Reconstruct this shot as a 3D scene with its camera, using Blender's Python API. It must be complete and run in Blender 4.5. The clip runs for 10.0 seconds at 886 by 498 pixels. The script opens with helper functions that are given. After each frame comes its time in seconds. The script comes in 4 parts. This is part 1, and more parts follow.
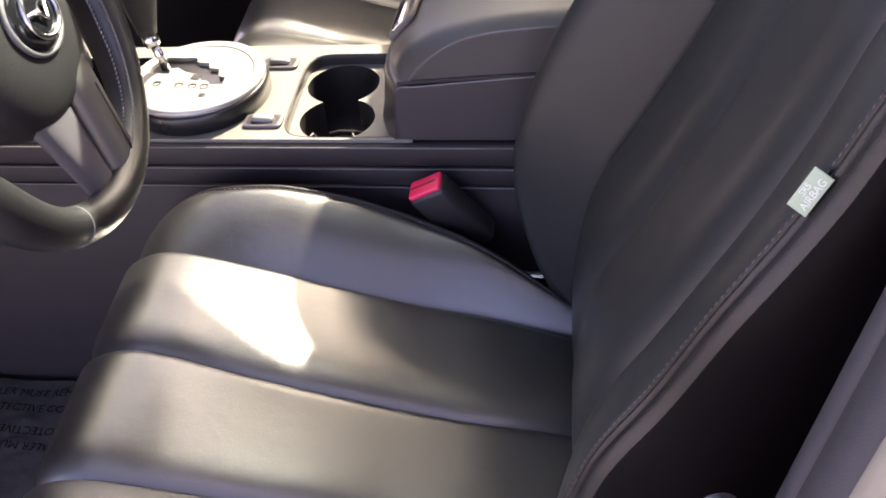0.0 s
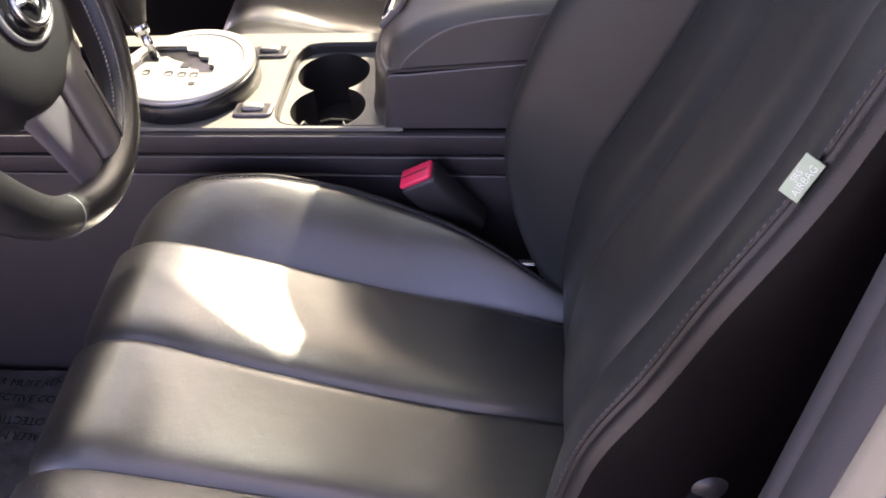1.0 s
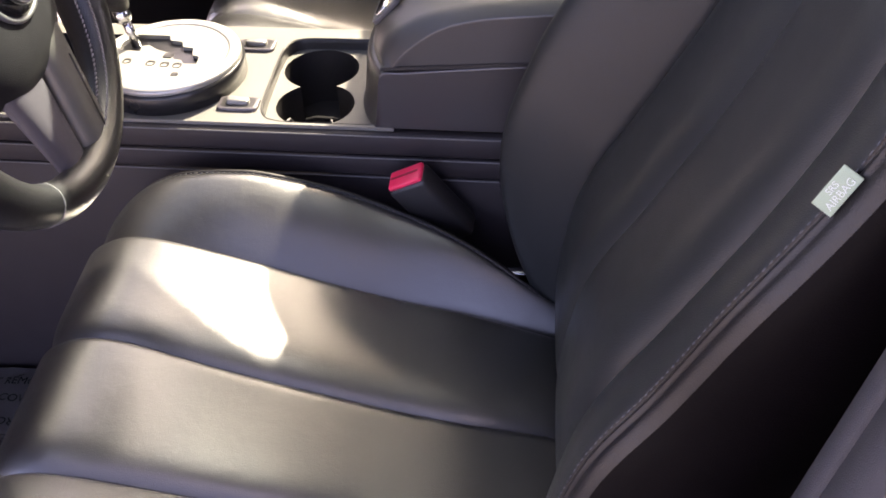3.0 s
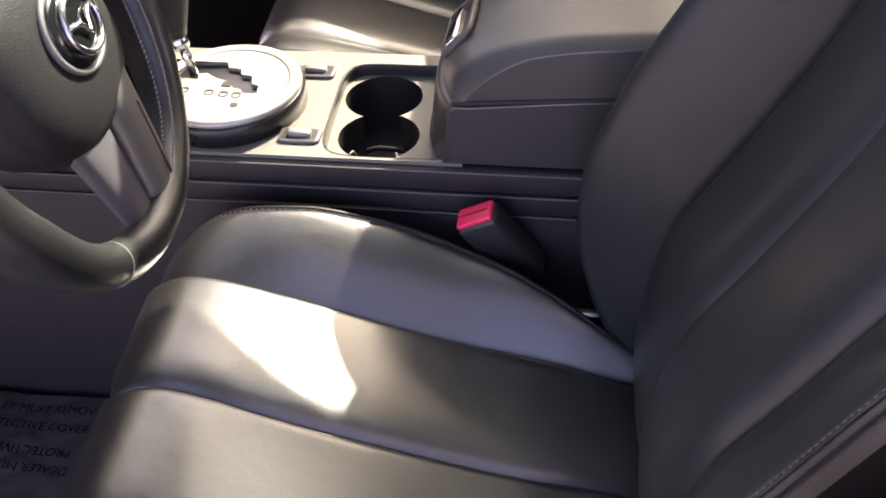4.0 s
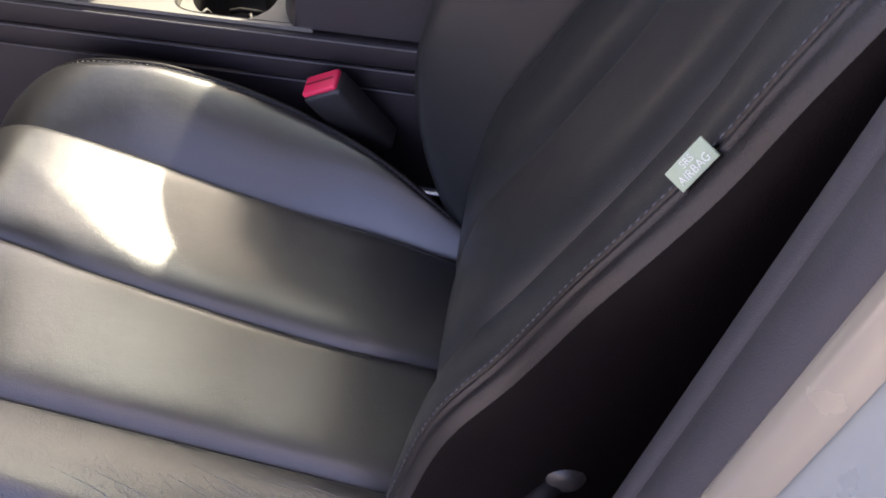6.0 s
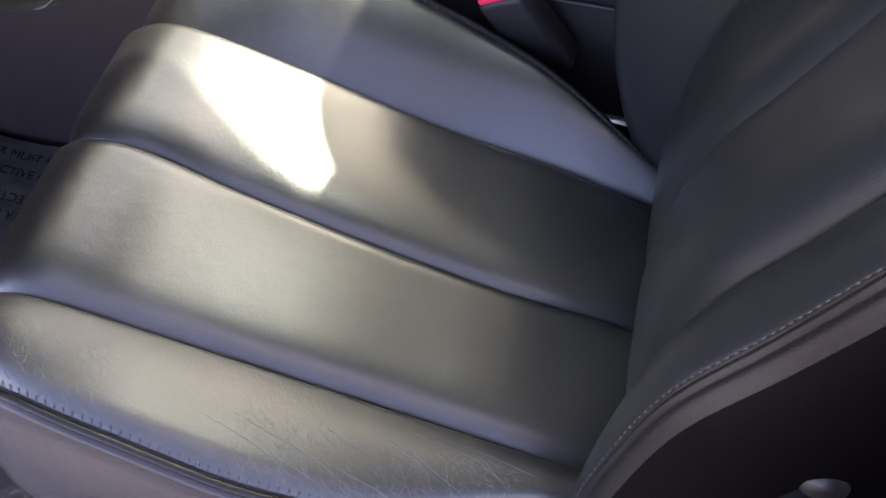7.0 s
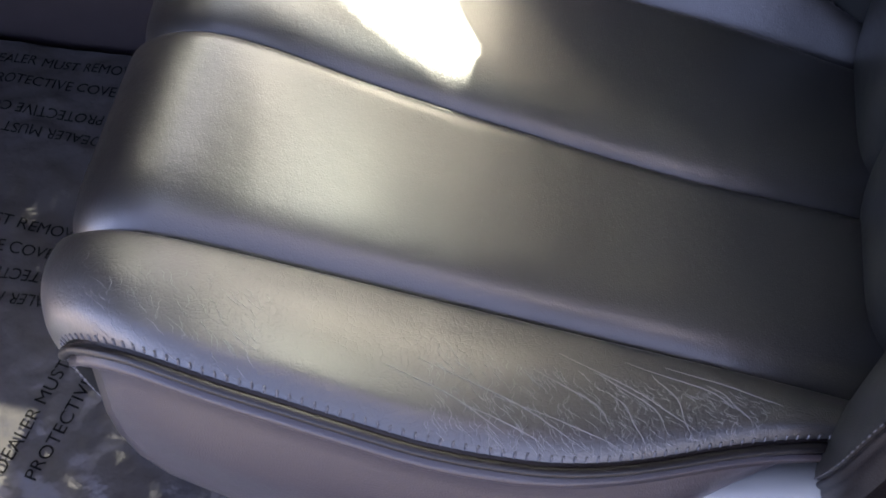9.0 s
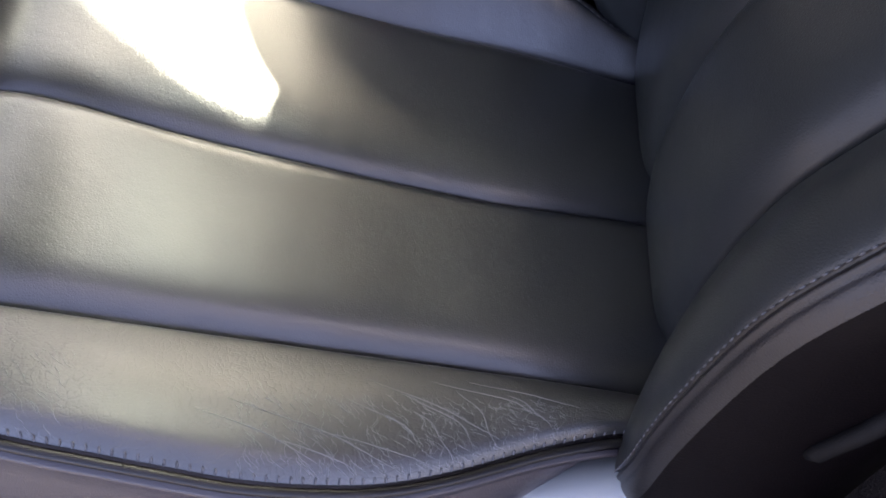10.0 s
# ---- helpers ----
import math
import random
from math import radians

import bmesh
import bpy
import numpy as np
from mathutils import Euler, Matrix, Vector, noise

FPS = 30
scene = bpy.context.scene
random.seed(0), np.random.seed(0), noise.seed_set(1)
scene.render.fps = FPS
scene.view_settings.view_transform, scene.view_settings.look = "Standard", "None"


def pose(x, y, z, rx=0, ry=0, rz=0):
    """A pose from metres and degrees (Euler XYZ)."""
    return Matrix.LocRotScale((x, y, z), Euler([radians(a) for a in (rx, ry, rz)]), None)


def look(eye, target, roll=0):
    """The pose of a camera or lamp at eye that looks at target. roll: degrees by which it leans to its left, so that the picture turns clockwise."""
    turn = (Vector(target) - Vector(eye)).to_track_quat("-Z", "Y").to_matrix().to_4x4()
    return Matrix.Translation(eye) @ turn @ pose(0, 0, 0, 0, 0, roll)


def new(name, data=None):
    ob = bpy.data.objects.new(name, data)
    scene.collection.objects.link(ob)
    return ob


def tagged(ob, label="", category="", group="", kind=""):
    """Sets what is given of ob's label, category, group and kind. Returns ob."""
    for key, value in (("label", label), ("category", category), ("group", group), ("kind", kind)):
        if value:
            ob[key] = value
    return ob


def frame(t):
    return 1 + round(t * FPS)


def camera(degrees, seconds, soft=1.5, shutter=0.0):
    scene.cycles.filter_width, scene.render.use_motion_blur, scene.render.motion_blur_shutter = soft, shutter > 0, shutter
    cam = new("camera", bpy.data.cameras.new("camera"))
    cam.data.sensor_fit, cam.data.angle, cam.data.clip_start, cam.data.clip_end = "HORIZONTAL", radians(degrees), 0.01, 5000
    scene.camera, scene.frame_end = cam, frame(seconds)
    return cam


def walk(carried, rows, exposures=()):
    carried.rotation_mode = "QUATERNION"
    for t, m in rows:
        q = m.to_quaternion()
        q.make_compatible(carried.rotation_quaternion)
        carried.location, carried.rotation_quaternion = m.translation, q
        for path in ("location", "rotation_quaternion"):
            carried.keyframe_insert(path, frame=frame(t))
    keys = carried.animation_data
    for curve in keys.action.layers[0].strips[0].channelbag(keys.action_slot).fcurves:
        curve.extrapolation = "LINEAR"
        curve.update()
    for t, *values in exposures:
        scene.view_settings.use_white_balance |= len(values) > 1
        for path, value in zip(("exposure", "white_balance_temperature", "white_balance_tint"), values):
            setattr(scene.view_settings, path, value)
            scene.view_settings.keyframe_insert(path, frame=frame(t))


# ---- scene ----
cam = camera(48.0, 10.0, soft=1.8)
EXPOSURE = 3.8
S = 1.15        # plan units to metres
PATH = [
    (0, (0.221, -0.836, 0.975), (-0.087, 0.658, -0.319), -6.5),
    (0.5, (0.225, -0.84, 0.977), (-0.08, 0.641, -0.332), -6.4),
    (1, (0.219, -0.838, 0.975), (-0.067, 0.645, -0.337), -6.2),
    (1.5, (0.218, -0.829, 0.975), (-0.081, 0.647, -0.341), -5.6),
    (2, (0.215, -0.809, 0.967), (-0.064, 0.671, -0.349), -5.5),
    (3.3, (0.188, -0.821, 0.955), (-0.025, 0.681, -0.349), -1.9),
    (3.5, (0.188, -0.801, 0.967), (-0.056, 0.679, -0.356), -2.7),
    (3.6, (0.187, -0.792, 0.971), (-0.074, 0.684, -0.354), -3.2),
    (4, (0.145, -0.762, 0.964), (-0.126, 0.721, -0.35), -3.5),
    (4.5, (0.134, -0.75, 0.973), (0.047, 0.784, -0.307), -2.9),
    (5, (0.141, -0.76, 0.975), (0.108, 0.783, -0.297), -2.3),
    (5.2, (0.153, -0.761, 0.977), (0.118, 0.721, -0.366), -2.1),
    (6.3, (0.283, -0.741, 0.917), (0.013, 0.534, -0.6), 2.8),
    (6.5, (0.274, -0.719, 0.898), (-0.069, 0.491, -0.657), 0.5),
    (6.8, (0.229, -0.702, 0.878), (-0.15, 0.505, -0.672), -1.5),
    (7, (0.181, -0.691, 0.875), (-0.158, 0.495, -0.699), -0.6),
    (7.5, (0.088, -0.665, 0.822), (-0.166, 0.457, -0.814), 0.6),
    (8, (0.06, -0.651, 0.808), (-0.178, 0.425, -0.86), 0.2),
    (8.5, (0.046, -0.646, 0.79), (-0.266, 0.369, -0.904), -4.8),
    (9, (0.048, -0.639, 0.779), (-0.24, 0.37, -0.924), -4.8),
    (9.5, (0.058, -0.635, 0.786), (-0.182, 0.362, -0.931), -4.1),
    (10, (0.089, -0.636, 0.806), (0.044, 0.424, -0.889), 2.0),
]
walk(cam, [(t, look(S * Vector(eye), S * Vector(target), roll)) for t, eye, target, roll in PATH], [(0, EXPOSURE + 0.08, 7800, 34), (2, EXPOSURE, 7800, 34), (3.6, EXPOSURE - 0.05, 7800, 34), (4.5, EXPOSURE - 0.3, 7800, 34), (5.2, EXPOSURE - 0.3, 7800, 34), (6.5, EXPOSURE, 7450, 27), (8, EXPOSURE + 0.05, 7300, 25), (10, EXPOSURE + 0.05, 7250, 24)])


# ---------------------------------------------------------------- light
def make_world():
    w = bpy.data.worlds.new("sky")
    w.use_nodes = True
    nt = w.node_tree
    bg = nt.nodes["Background"]
    sky = nt.nodes.new("ShaderNodeTexSky")
    sky.sky_type = 'NISHITA'
    sky.sun_disc = False
    sky.sun_elevation = SUN_EL
    sky.sun_rotation = SUN_ROT
    sky.altitude = 100
    sky.dust_density = 2.6
    sky.air_density = 0.3
    sky.ozone_density = 0.0
    nt.links.new(sky.outputs[0], bg.inputs[0])
    bg.inputs[1].default_value = SKY
    scene.world = w


SUN_TO = Vector((0.42, 1.0, 1.0)).normalized()     # from the seat towards the sun
SUN_EL = math.asin(SUN_TO.z)
SUN_ROT = math.atan2(SUN_TO.x, SUN_TO.y)
SKY = 0.15
make_world()
lamp = bpy.data.lights.new("sun", 'SUN')
lamp.energy = 5.0
lamp.angle = radians(0.55)
lamp.color = (1.0, 0.96, 0.90)
sun = new("sun", lamp)
sun.matrix_world = look(SUN_TO * 5, (0, 0, 0))


# ---------------------------------------------------------------- materials
def mat(name, color, rough=0.5, metal=0.0, spec=0.5, var=0.12, var_scale=6.0, bump=0.0, bump_scale=400.0,
        grain="noise", rough_var=0.08, coat=0.0, coat_rough=0.05, bump2=0.0, bump2_scale=14.0, crackle=0.0):
    m = bpy.data.materials.new(name)
    m.use_nodes = True
    nt = m.node_tree
    b = nt.nodes["Principled BSDF"]
    b.inputs["Roughness"].default_value = rough
    b.inputs["Metallic"].default_value = metal
    b.inputs["Specular IOR Level"].default_value = spec
    b.inputs["Coat Weight"].default_value = coat
    b.inputs["Coat Roughness"].default_value = coat_rough
    tc = nt.nodes.new("ShaderNodeTexCoord")
    n1 = nt.nodes.new("ShaderNodeTexNoise")
    n1.inputs["Scale"].default_value = var_scale
    n1.inputs["Detail"].default_value = 6
    nt.links.new(tc.outputs["Object"], n1.inputs["Vector"])
    mix = nt.nodes.new("ShaderNodeMix")
    mix.data_type = 'RGBA'
    c = Vector(color)
    mix.inputs[6].default_value = (*(c * (1 - var)), 1)
    mix.inputs[7].default_value = (*(c * (1 + var)), 1)
    nt.links.new(n1.outputs["Fac"], mix.inputs[0])
    nt.links.new(mix.outputs[2], b.inputs["Base Color"])
    mr = nt.nodes.new("ShaderNodeMapRange")
    mr.inputs["To Min"].default_value = max(0.02, rough - rough_var)
    mr.inputs["To Max"].default_value = min(1, rough + rough_var)
    n3 = nt.nodes.new("ShaderNodeTexNoise")
    n3.inputs["Scale"].default_value = var_scale * 4
    n3.inputs["Detail"].default_value = 5
    nt.links.new(tc.outputs["Object"], n3.inputs["Vector"])
    nt.links.new(n3.outputs["Fac"], mr.inputs["Value"])
    nt.links.new(mr.outputs[0], b.inputs["Roughness"])
    last = None
    if bump2:
        n4 = nt.nodes.new("ShaderNodeTexNoise")
        n4.inputs["Scale"].default_value = bump2_scale
        n4.inputs["Detail"].default_value = 3
        nt.links.new(tc.outputs["Object"], n4.inputs["Vector"])
        bp2 = nt.nodes.new("ShaderNodeBump")
        bp2.inputs["Strength"].default_value = 1.0
        bp2.inputs["Distance"].default_value = bump2
        nt.links.new(n4.outputs["Fac"], bp2.inputs["Height"])
        last = bp2
    if crackle:
        warp = nt.nodes.new("ShaderNodeTexNoise")
        warp.inputs["Scale"].default_value = 45
        add = nt.nodes.new("ShaderNodeMixRGB")
        add.inputs[0].default_value = 0.02
        nt.links.new(tc.outputs["Object"], warp.inputs["Vector"])
        nt.links.new(tc.outputs["Object"], add.inputs[1])
        nt.links.new(warp.outputs["Color"], add.inputs[2])
        vor = nt.nodes.new("ShaderNodeTexVoronoi")
        vor.feature = 'DISTANCE_TO_EDGE'
        vor.inputs["Scale"].default_value = 210
        nt.links.new(add.outputs[0], vor.inputs["Vector"])
        lim = nt.nodes.new("ShaderNodeMath")
        lim.operation = 'MINIMUM'
        lim.inputs[1].default_value = 0.12
        nt.links.new(vor.outputs["Distance"], lim.inputs[0])
        bp3 = nt.nodes.new("ShaderNodeBump")
        bp3.inputs["Strength"].default_value = 1.0
        bp3.inputs["Distance"].default_value = crackle
        nt.links.new(lim.outputs[0], bp3.inputs["Height"])
        if last:
            nt.links.new(last.outputs[0], bp3.inputs["Normal"])
        last = bp3
    if bump:
        if grain == "leather":
            n2 = nt.nodes.new("ShaderNodeTexVoronoi")
            n2.feature = 'DISTANCE_TO_EDGE'
            out = n2.outputs["Distance"]
        else:
            n2 = nt.nodes.new("ShaderNodeTexNoise")
            out = n2.outputs["Fac"]
        n2.inputs["Scale"].default_value = bump_scale
        nt.links.new(tc.outputs["Object"], n2.inputs["Vector"])
        bp = nt.nodes.new("ShaderNodeBump")
        bp.inputs["Strength"].default_value = 1.0
        bp.inputs["Distance"].default_value = bump
        nt.links.new(out, bp.inputs["Height"])
        if last:
            nt.links.new(last.outputs[0], bp.inputs["Normal"])
        last = bp
    if last:
        nt.links.new(last.outputs[0], b.inputs["Normal"])
    return m


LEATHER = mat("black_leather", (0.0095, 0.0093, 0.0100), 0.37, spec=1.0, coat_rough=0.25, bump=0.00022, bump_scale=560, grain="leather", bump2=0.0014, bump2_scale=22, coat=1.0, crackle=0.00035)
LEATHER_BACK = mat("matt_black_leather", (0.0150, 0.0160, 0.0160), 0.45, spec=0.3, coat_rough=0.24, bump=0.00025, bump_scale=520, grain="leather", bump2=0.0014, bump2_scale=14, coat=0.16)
LEATHER_WORN = mat("worn_black_leather", (0.011, 0.0105, 0.011), 0.46, spec=1.0, coat_rough=0.34, bump=0.0003, bump_scale=420, grain="leather", bump2=0.0016, bump2_scale=34, coat=1.0, crackle=0.0011)
# seat leather coloured near-black: the shade on the backrest sides is in it
LEATHER_SHADED = mat("shaded_side_leather", (0.0024, 0.0015, 0.0018), 0.5, spec=0.06, coat=0.02, coat_rough=0.3, bump=0.00035, bump_scale=480, grain="leather")
WELT = mat("welt_leather", (0.0048, 0.0036, 0.0042), 0.42, spec=0.35, coat=0.22, coat_rough=0.24, bump=0.00035, bump_scale=480, grain="leather")
RIM_LEATHER = mat("wheel_leather", (0.009, 0.0085, 0.0090), 0.36, spec=0.45, coat=0.32, coat_rough=0.22, bump=0.0003, bump_scale=500, grain="leather")
RIM_THREAD = mat("wheel_thread", (0.14, 0.125, 0.13), 0.7)
SPOKE = mat("spoke_satin", (0.115, 0.108, 0.097), 0.40, metal=0.25, spec=0.5, bump=0.0002, bump_scale=900)
WEB = mat("spoke_web_plastic", (0.075, 0.066, 0.074), 0.42, spec=0.5, bump=0.0003, bump_scale=900)
# matt near-black that paints deep shade on the stack foot and cup divider
SHADE_MATT = mat("shade_matt", (0.010, 0.0095, 0.0105), 0.8, spec=0.15, bump=0.0003, bump_scale=700)
LEVER = mat("lever_plastic", (0.0035, 0.0032, 0.0034), 0.6, spec=0.12, bump=0.0003, bump_scale=900)
HUB = mat("hub_plastic", (0.010, 0.009, 0.010), 0.55, spec=0.25, bump=0.0003, bump_scale=900)
ROCKER = mat("rocker_grey", (0.17, 0.165, 0.155), 0.4, metal=0.2, var=0.05)
GLOSSRING = mat("gloss_ring_plastic", (0.010, 0.010, 0.012), 0.3, spec=0.45, var=0.05)
PALE_THREAD = mat("pale_thread", (0.10, 0.097, 0.102), 0.7)
SKIRT = mat("skirt_vinyl", (0.033, 0.027, 0.032), 0.38, spec=0.55, coat=0.15, coat_rough=0.3, bump=0.0003, bump_scale=480, grain="leather")
THREAD = mat("grey_thread", (0.075, 0.073, 0.078), 0.7, bump=0.0003, bump_scale=2000)
VINYL = mat("dark_vinyl", (0.021, 0.0175, 0.019), 0.42, spec=0.55, coat=0.55, coat_rough=0.32, bump=0.00025, bump_scale=600, grain="leather")
LID_VINYL = mat("lid_vinyl", (0.042, 0.0385, 0.037), 0.45, spec=0.5, coat=0.45, coat_rough=0.34, bump=0.00025, bump_scale=600, grain="leather")
PLASTIC = mat("dark_plastic", (0.019, 0.015, 0.017), 0.5, spec=0.34, bump=0.0003, bump_scale=900)
BLACK = mat("black_plastic", (0.016, 0.0145, 0.015), 0.4, spec=0.5, bump=0.0002, bump_scale=900)
GLOSS = mat("gloss_black", (0.008, 0.008, 0.009), 0.12, spec=0.6, var=0.05)
SILVER = mat("silver_paint", (0.150, 0.146, 0.134), 0.5, metal=0.35, spec=0.5, var=0.05, var_scale=10, bump=0.0001, bump_scale=1500)
PLATE = mat("bright_silver_plate", (0.23, 0.226, 0.21), 0.5, metal=0.3, spec=0.5, var=0.04, bump=0.0001, bump_scale=1500)
SILVER2 = mat("satin_silver_rim", (0.33, 0.325, 0.315), 0.36, metal=0.5, spec=0.5, var=0.04)
GREYP = mat("grey_spoke_plastic", (0.10, 0.095, 0.095), 0.45, spec=0.5, bump=0.0003, bump_scale=900)
CHROME = mat("chrome", (0.58, 0.58, 0.585), 0.18, metal=1.0, var=0.05)
RED = mat("red_button", (0.85, 0.03, 0.09), 0.35, spec=0.5, var=0.06)
TAG = mat("tag_cloth", (0.33, 0.40, 0.27), 0.8, var=0.08, bump=0.0003, bump_scale=1800)
TAG_TEXT = mat("tag_print", (0.62, 0.65, 0.56), 0.8)
CARPET = mat("carpet", (0.012, 0.011, 0.0115), 0.95, spec=0.1, var=0.3, var_scale=60, bump=0.003, bump_scale=500)
TRIM = mat("pillar_trim", (0.042, 0.040, 0.045), 0.5, spec=0.4, bump=0.0003, bump_scale=900)
PAINT = mat("champagne_paint", (0.32, 0.285, 0.22), 0.25, metal=0.3, coat=0.6, var=0.04)
PAINT2 = mat("pale_grey_paint", (0.24, 0.265, 0.25), 0.3, metal=0.1, coat=0.5, var=0.04)
FILM = mat("clear_film", (0.045, 0.043, 0.045), 0.2, spec=0.4, var=0.1, bump2=0.006, bump2_scale=16, bump=0.0016, bump_scale=75)
INK = mat("film_ink", (0.0025, 0.0025, 0.003), 0.85, spec=0.05)
SHIELD = mat("seat_side_shield", (0.22, 0.23, 0.23), 0.4, spec=0.5, var=0.05)
HEADLINER = mat("headliner_cloth", (0.36, 0.38, 0.34), 0.9, spec=0.1, var=0.06, bump=0.0005, bump_scale=900)
CONCRETE = mat("concrete", (0.11, 0.107, 0.104), 0.9, var=0.3, var_scale=30, bump=0.004, bump_scale=160)
CREASE = mat("worn_leather_crease", (0.19, 0.186, 0.19), 0.55, spec=0.4)
WHITE = mat("white_plastic", (0.78, 0.79, 0.80), 0.4)


# ---------------------------------------------------------------- mesh helpers
def mesh_object(name, bm, material, parent=None, label="", smooth=True):
    me = bpy.data.meshes.new(name)
    bmesh.ops.recalc_face_normals(bm, faces=bm.faces)
    bmesh.ops.scale(bm, vec=(S, S, S), verts=bm.verts)
    bm.to_mesh(me)
    bm.free()
    me.materials.append(material)
    if smooth:
        for p in me.polygons:
            p.use_smooth = True
    ob = new(name, me)
    if parent is not None:
        ob.parent = parent
    if label:
        ob["label"] = label
    return ob


def place(x, y, z, rx=0, ry=0, rz=0):
    """A pose at a place of the plan."""
    return pose(S * x, S * y, S * z, rx, ry, rz)


def part(name, bm, material, parent, label="", smooth=True):
    return mesh_object(name, bm, material, parent, label, smooth)


def thing(name, label, category, group="", kind=""):
    return tagged(new(name), label, category, group, kind)


def spline(points, n):
    """n + 1 points along a smooth curve through the given ones."""
    pts = [Vector(p) for p in points]
    ext = [2 * pts[0] - pts[1]] + pts + [2 * pts[-1] - pts[-2]]
    segs = len(pts) - 1
    out = []
    for i in range(n + 1):
        f = i / n * segs
        k = min(int(f), segs - 1)
        t = f - k
        a, b, c, d = ext[k:k + 4]
        out.append(0.5 * ((2 * b) + (c - a) * t + (2 * a - 5 * b + 4 * c - d) * t * t + (3 * b - a - 3 * c + d) * t ** 3))
    return out


def lerp_table(table, x):
    """Value at x of a table of (x, value), smoothed between its rows."""
    if x <= table[0][0]:
        return table[0][1]
    for (a, va), (b, vb) in zip(table, table[1:]):
        if x <= b:
            f = (x - a) / (b - a)
            return va + (vb - va) * f
    return table[-1][1]


def sheet(rows, closed=False):
    """A bmesh over rows of points."""
    bm = bmesh.new()
    grid = [[bm.verts.new(p) for p in row] for row in rows]
    for r0, r1 in zip(grid, grid[1:]):
        n = len(r0)
        for j in range(n if closed else n - 1):
            k = (j + 1) % n
            bm.faces.new((r0[j], r0[k], r1[k], r1[j]))
    return bm


def rbox(x0, x1, y0, y1, z0, z1, r=0.004, seg=3):
    bm = bmesh.new()
    bmesh.ops.create_cube(bm, size=1)
    for v in bm.verts:
        v.co = Vector(((x0 + x1) / 2 + v.co.x * (x1 - x0), (y0 + y1) / 2 + v.co.y * (y1 - y0), (z0 + z1) / 2 + v.co.z * (z1 - z0)))
    if r:
        bmesh.ops.bevel(bm, geom=bm.edges[:], offset=r, segments=seg, profile=0.5, affect='EDGES')
    return bm


def tube(points, r, sides=8, cap=True):
    """A round tube along points; r is a number or a list."""
    pts = [Vector(p) for p in points]
    rows = []
    up = Vector((0, 0, 1))
    for i, p in enumerate(pts):
        d = (pts[min(i + 1, len(pts) - 1)] - pts[max(i - 1, 0)]).normalized()
        a = d.cross(up)
        if a.length < 1e-3:
            a = d.cross(Vector((0, 1, 0)))
        a.normalize()
        b = d.cross(a)
        rr = r[i] if isinstance(r, (list, tuple)) else r
        rows.append([p + rr * (math.cos(2 * math.pi * k / sides) * a + math.sin(2 * math.pi * k / sides) * b) for k in range(sides)])
    bm = sheet(rows, closed=True)
    if cap:
        bm.verts.ensure_lookup_table()
        bm.faces.new(bm.verts[:sides])
        bm.faces.new(bm.verts[-sides:])
    return bm


def prism(outline, z0, z1, holes=(), bevel=0.0):
    """An upright slab with the outline (x, y) and holes."""
    bm = bmesh.new()
    edges = []
    for loop in (outline, *holes):
        vs = [bm.verts.new((x, y, z0)) for x, y in loop]
        edges += [bm.edges.new((a, b)) for a, b in zip(vs, vs[1:] + vs[:1])]
    fill = bmesh.ops.triangle_fill(bm, use_beauty=True, use_dissolve=False, edges=edges)
    faces = [f for f in fill["geom"] if isinstance(f, bmesh.types.BMFace)]
    ext = bmesh.ops.extrude_face_region(bm, geom=faces)
    bmesh.ops.translate(bm, vec=(0, 0, z1 - z0), verts=[v for v in ext["geom"] if isinstance(v, bmesh.types.BMVert)])
    if bevel:
        bmesh.ops.recalc_face_normals(bm, faces=bm.faces)
        sharp = [e for e in bm.edges if len(e.link_faces) == 2 and e.calc_face_angle() > 0.9 and all(v.co.z > max(z0, z1) - 1e-5 for v in e.verts)]
        bmesh.ops.bevel(bm, geom=sharp, offset=bevel, segments=2, profile=0.5, affect='EDGES')
    return bm


def ring_outline(cx, cy, rx, ry, n=40, power=2.0):
    out = []
    for i in range(n):
        a = 2 * math.pi * i / n
        c, s = math.cos(a), math.sin(a)
        out.append((cx + rx * math.copysign(abs(c) ** (2 / power), c), cy + ry * math.copysign(abs(s) ** (2 / power), s)))
    return out


def text_mesh(name, body, size, m, material, parent, extrude=0.0003):
    cu = bpy.data.curves.new(name, 'FONT')
    cu.body, cu.size, cu.extrude, cu.align_x, cu.align_y = body, size, extrude, 'CENTER', 'CENTER'
    tmp = new(name, cu)
    me = bpy.data.meshes.new_from_object(tmp)
    bpy.data.objects.remove(tmp)
    bpy.data.curves.remove(cu)
    me.materials.clear()
    me.materials.append(material)
    ob = new(name, me)
    ob.parent = parent
    ob.matrix_basis = m
    return ob


# ---------------------------------------------------------------- setting
def structure(name, bm, material, label, smooth=False):
    ob = mesh_object(name, bm, material, None, "", smooth)
    return tagged(ob, label, name.split("_")[0], kind="structure")


def ground_sheet():
    bm = bmesh.new()
    vs = [bm.verts.new(p) for p in ((-900, -900, -0.36), (900, -900, -0.36), (900, 900, -0.36), (-900, 900, -0.36))]
    bm.faces.new(vs)
    return structure("ground", bm, CONCRETE, "pale worn concrete ground under the car")


ground_sheet()
structure("floor", rbox(-1.1, 1.9, -0.50, 0.80, -0.05, 0.0, 0.01), CARPET, "black carpeted car floor")
HEAD = -0.12      # head of the windscreen
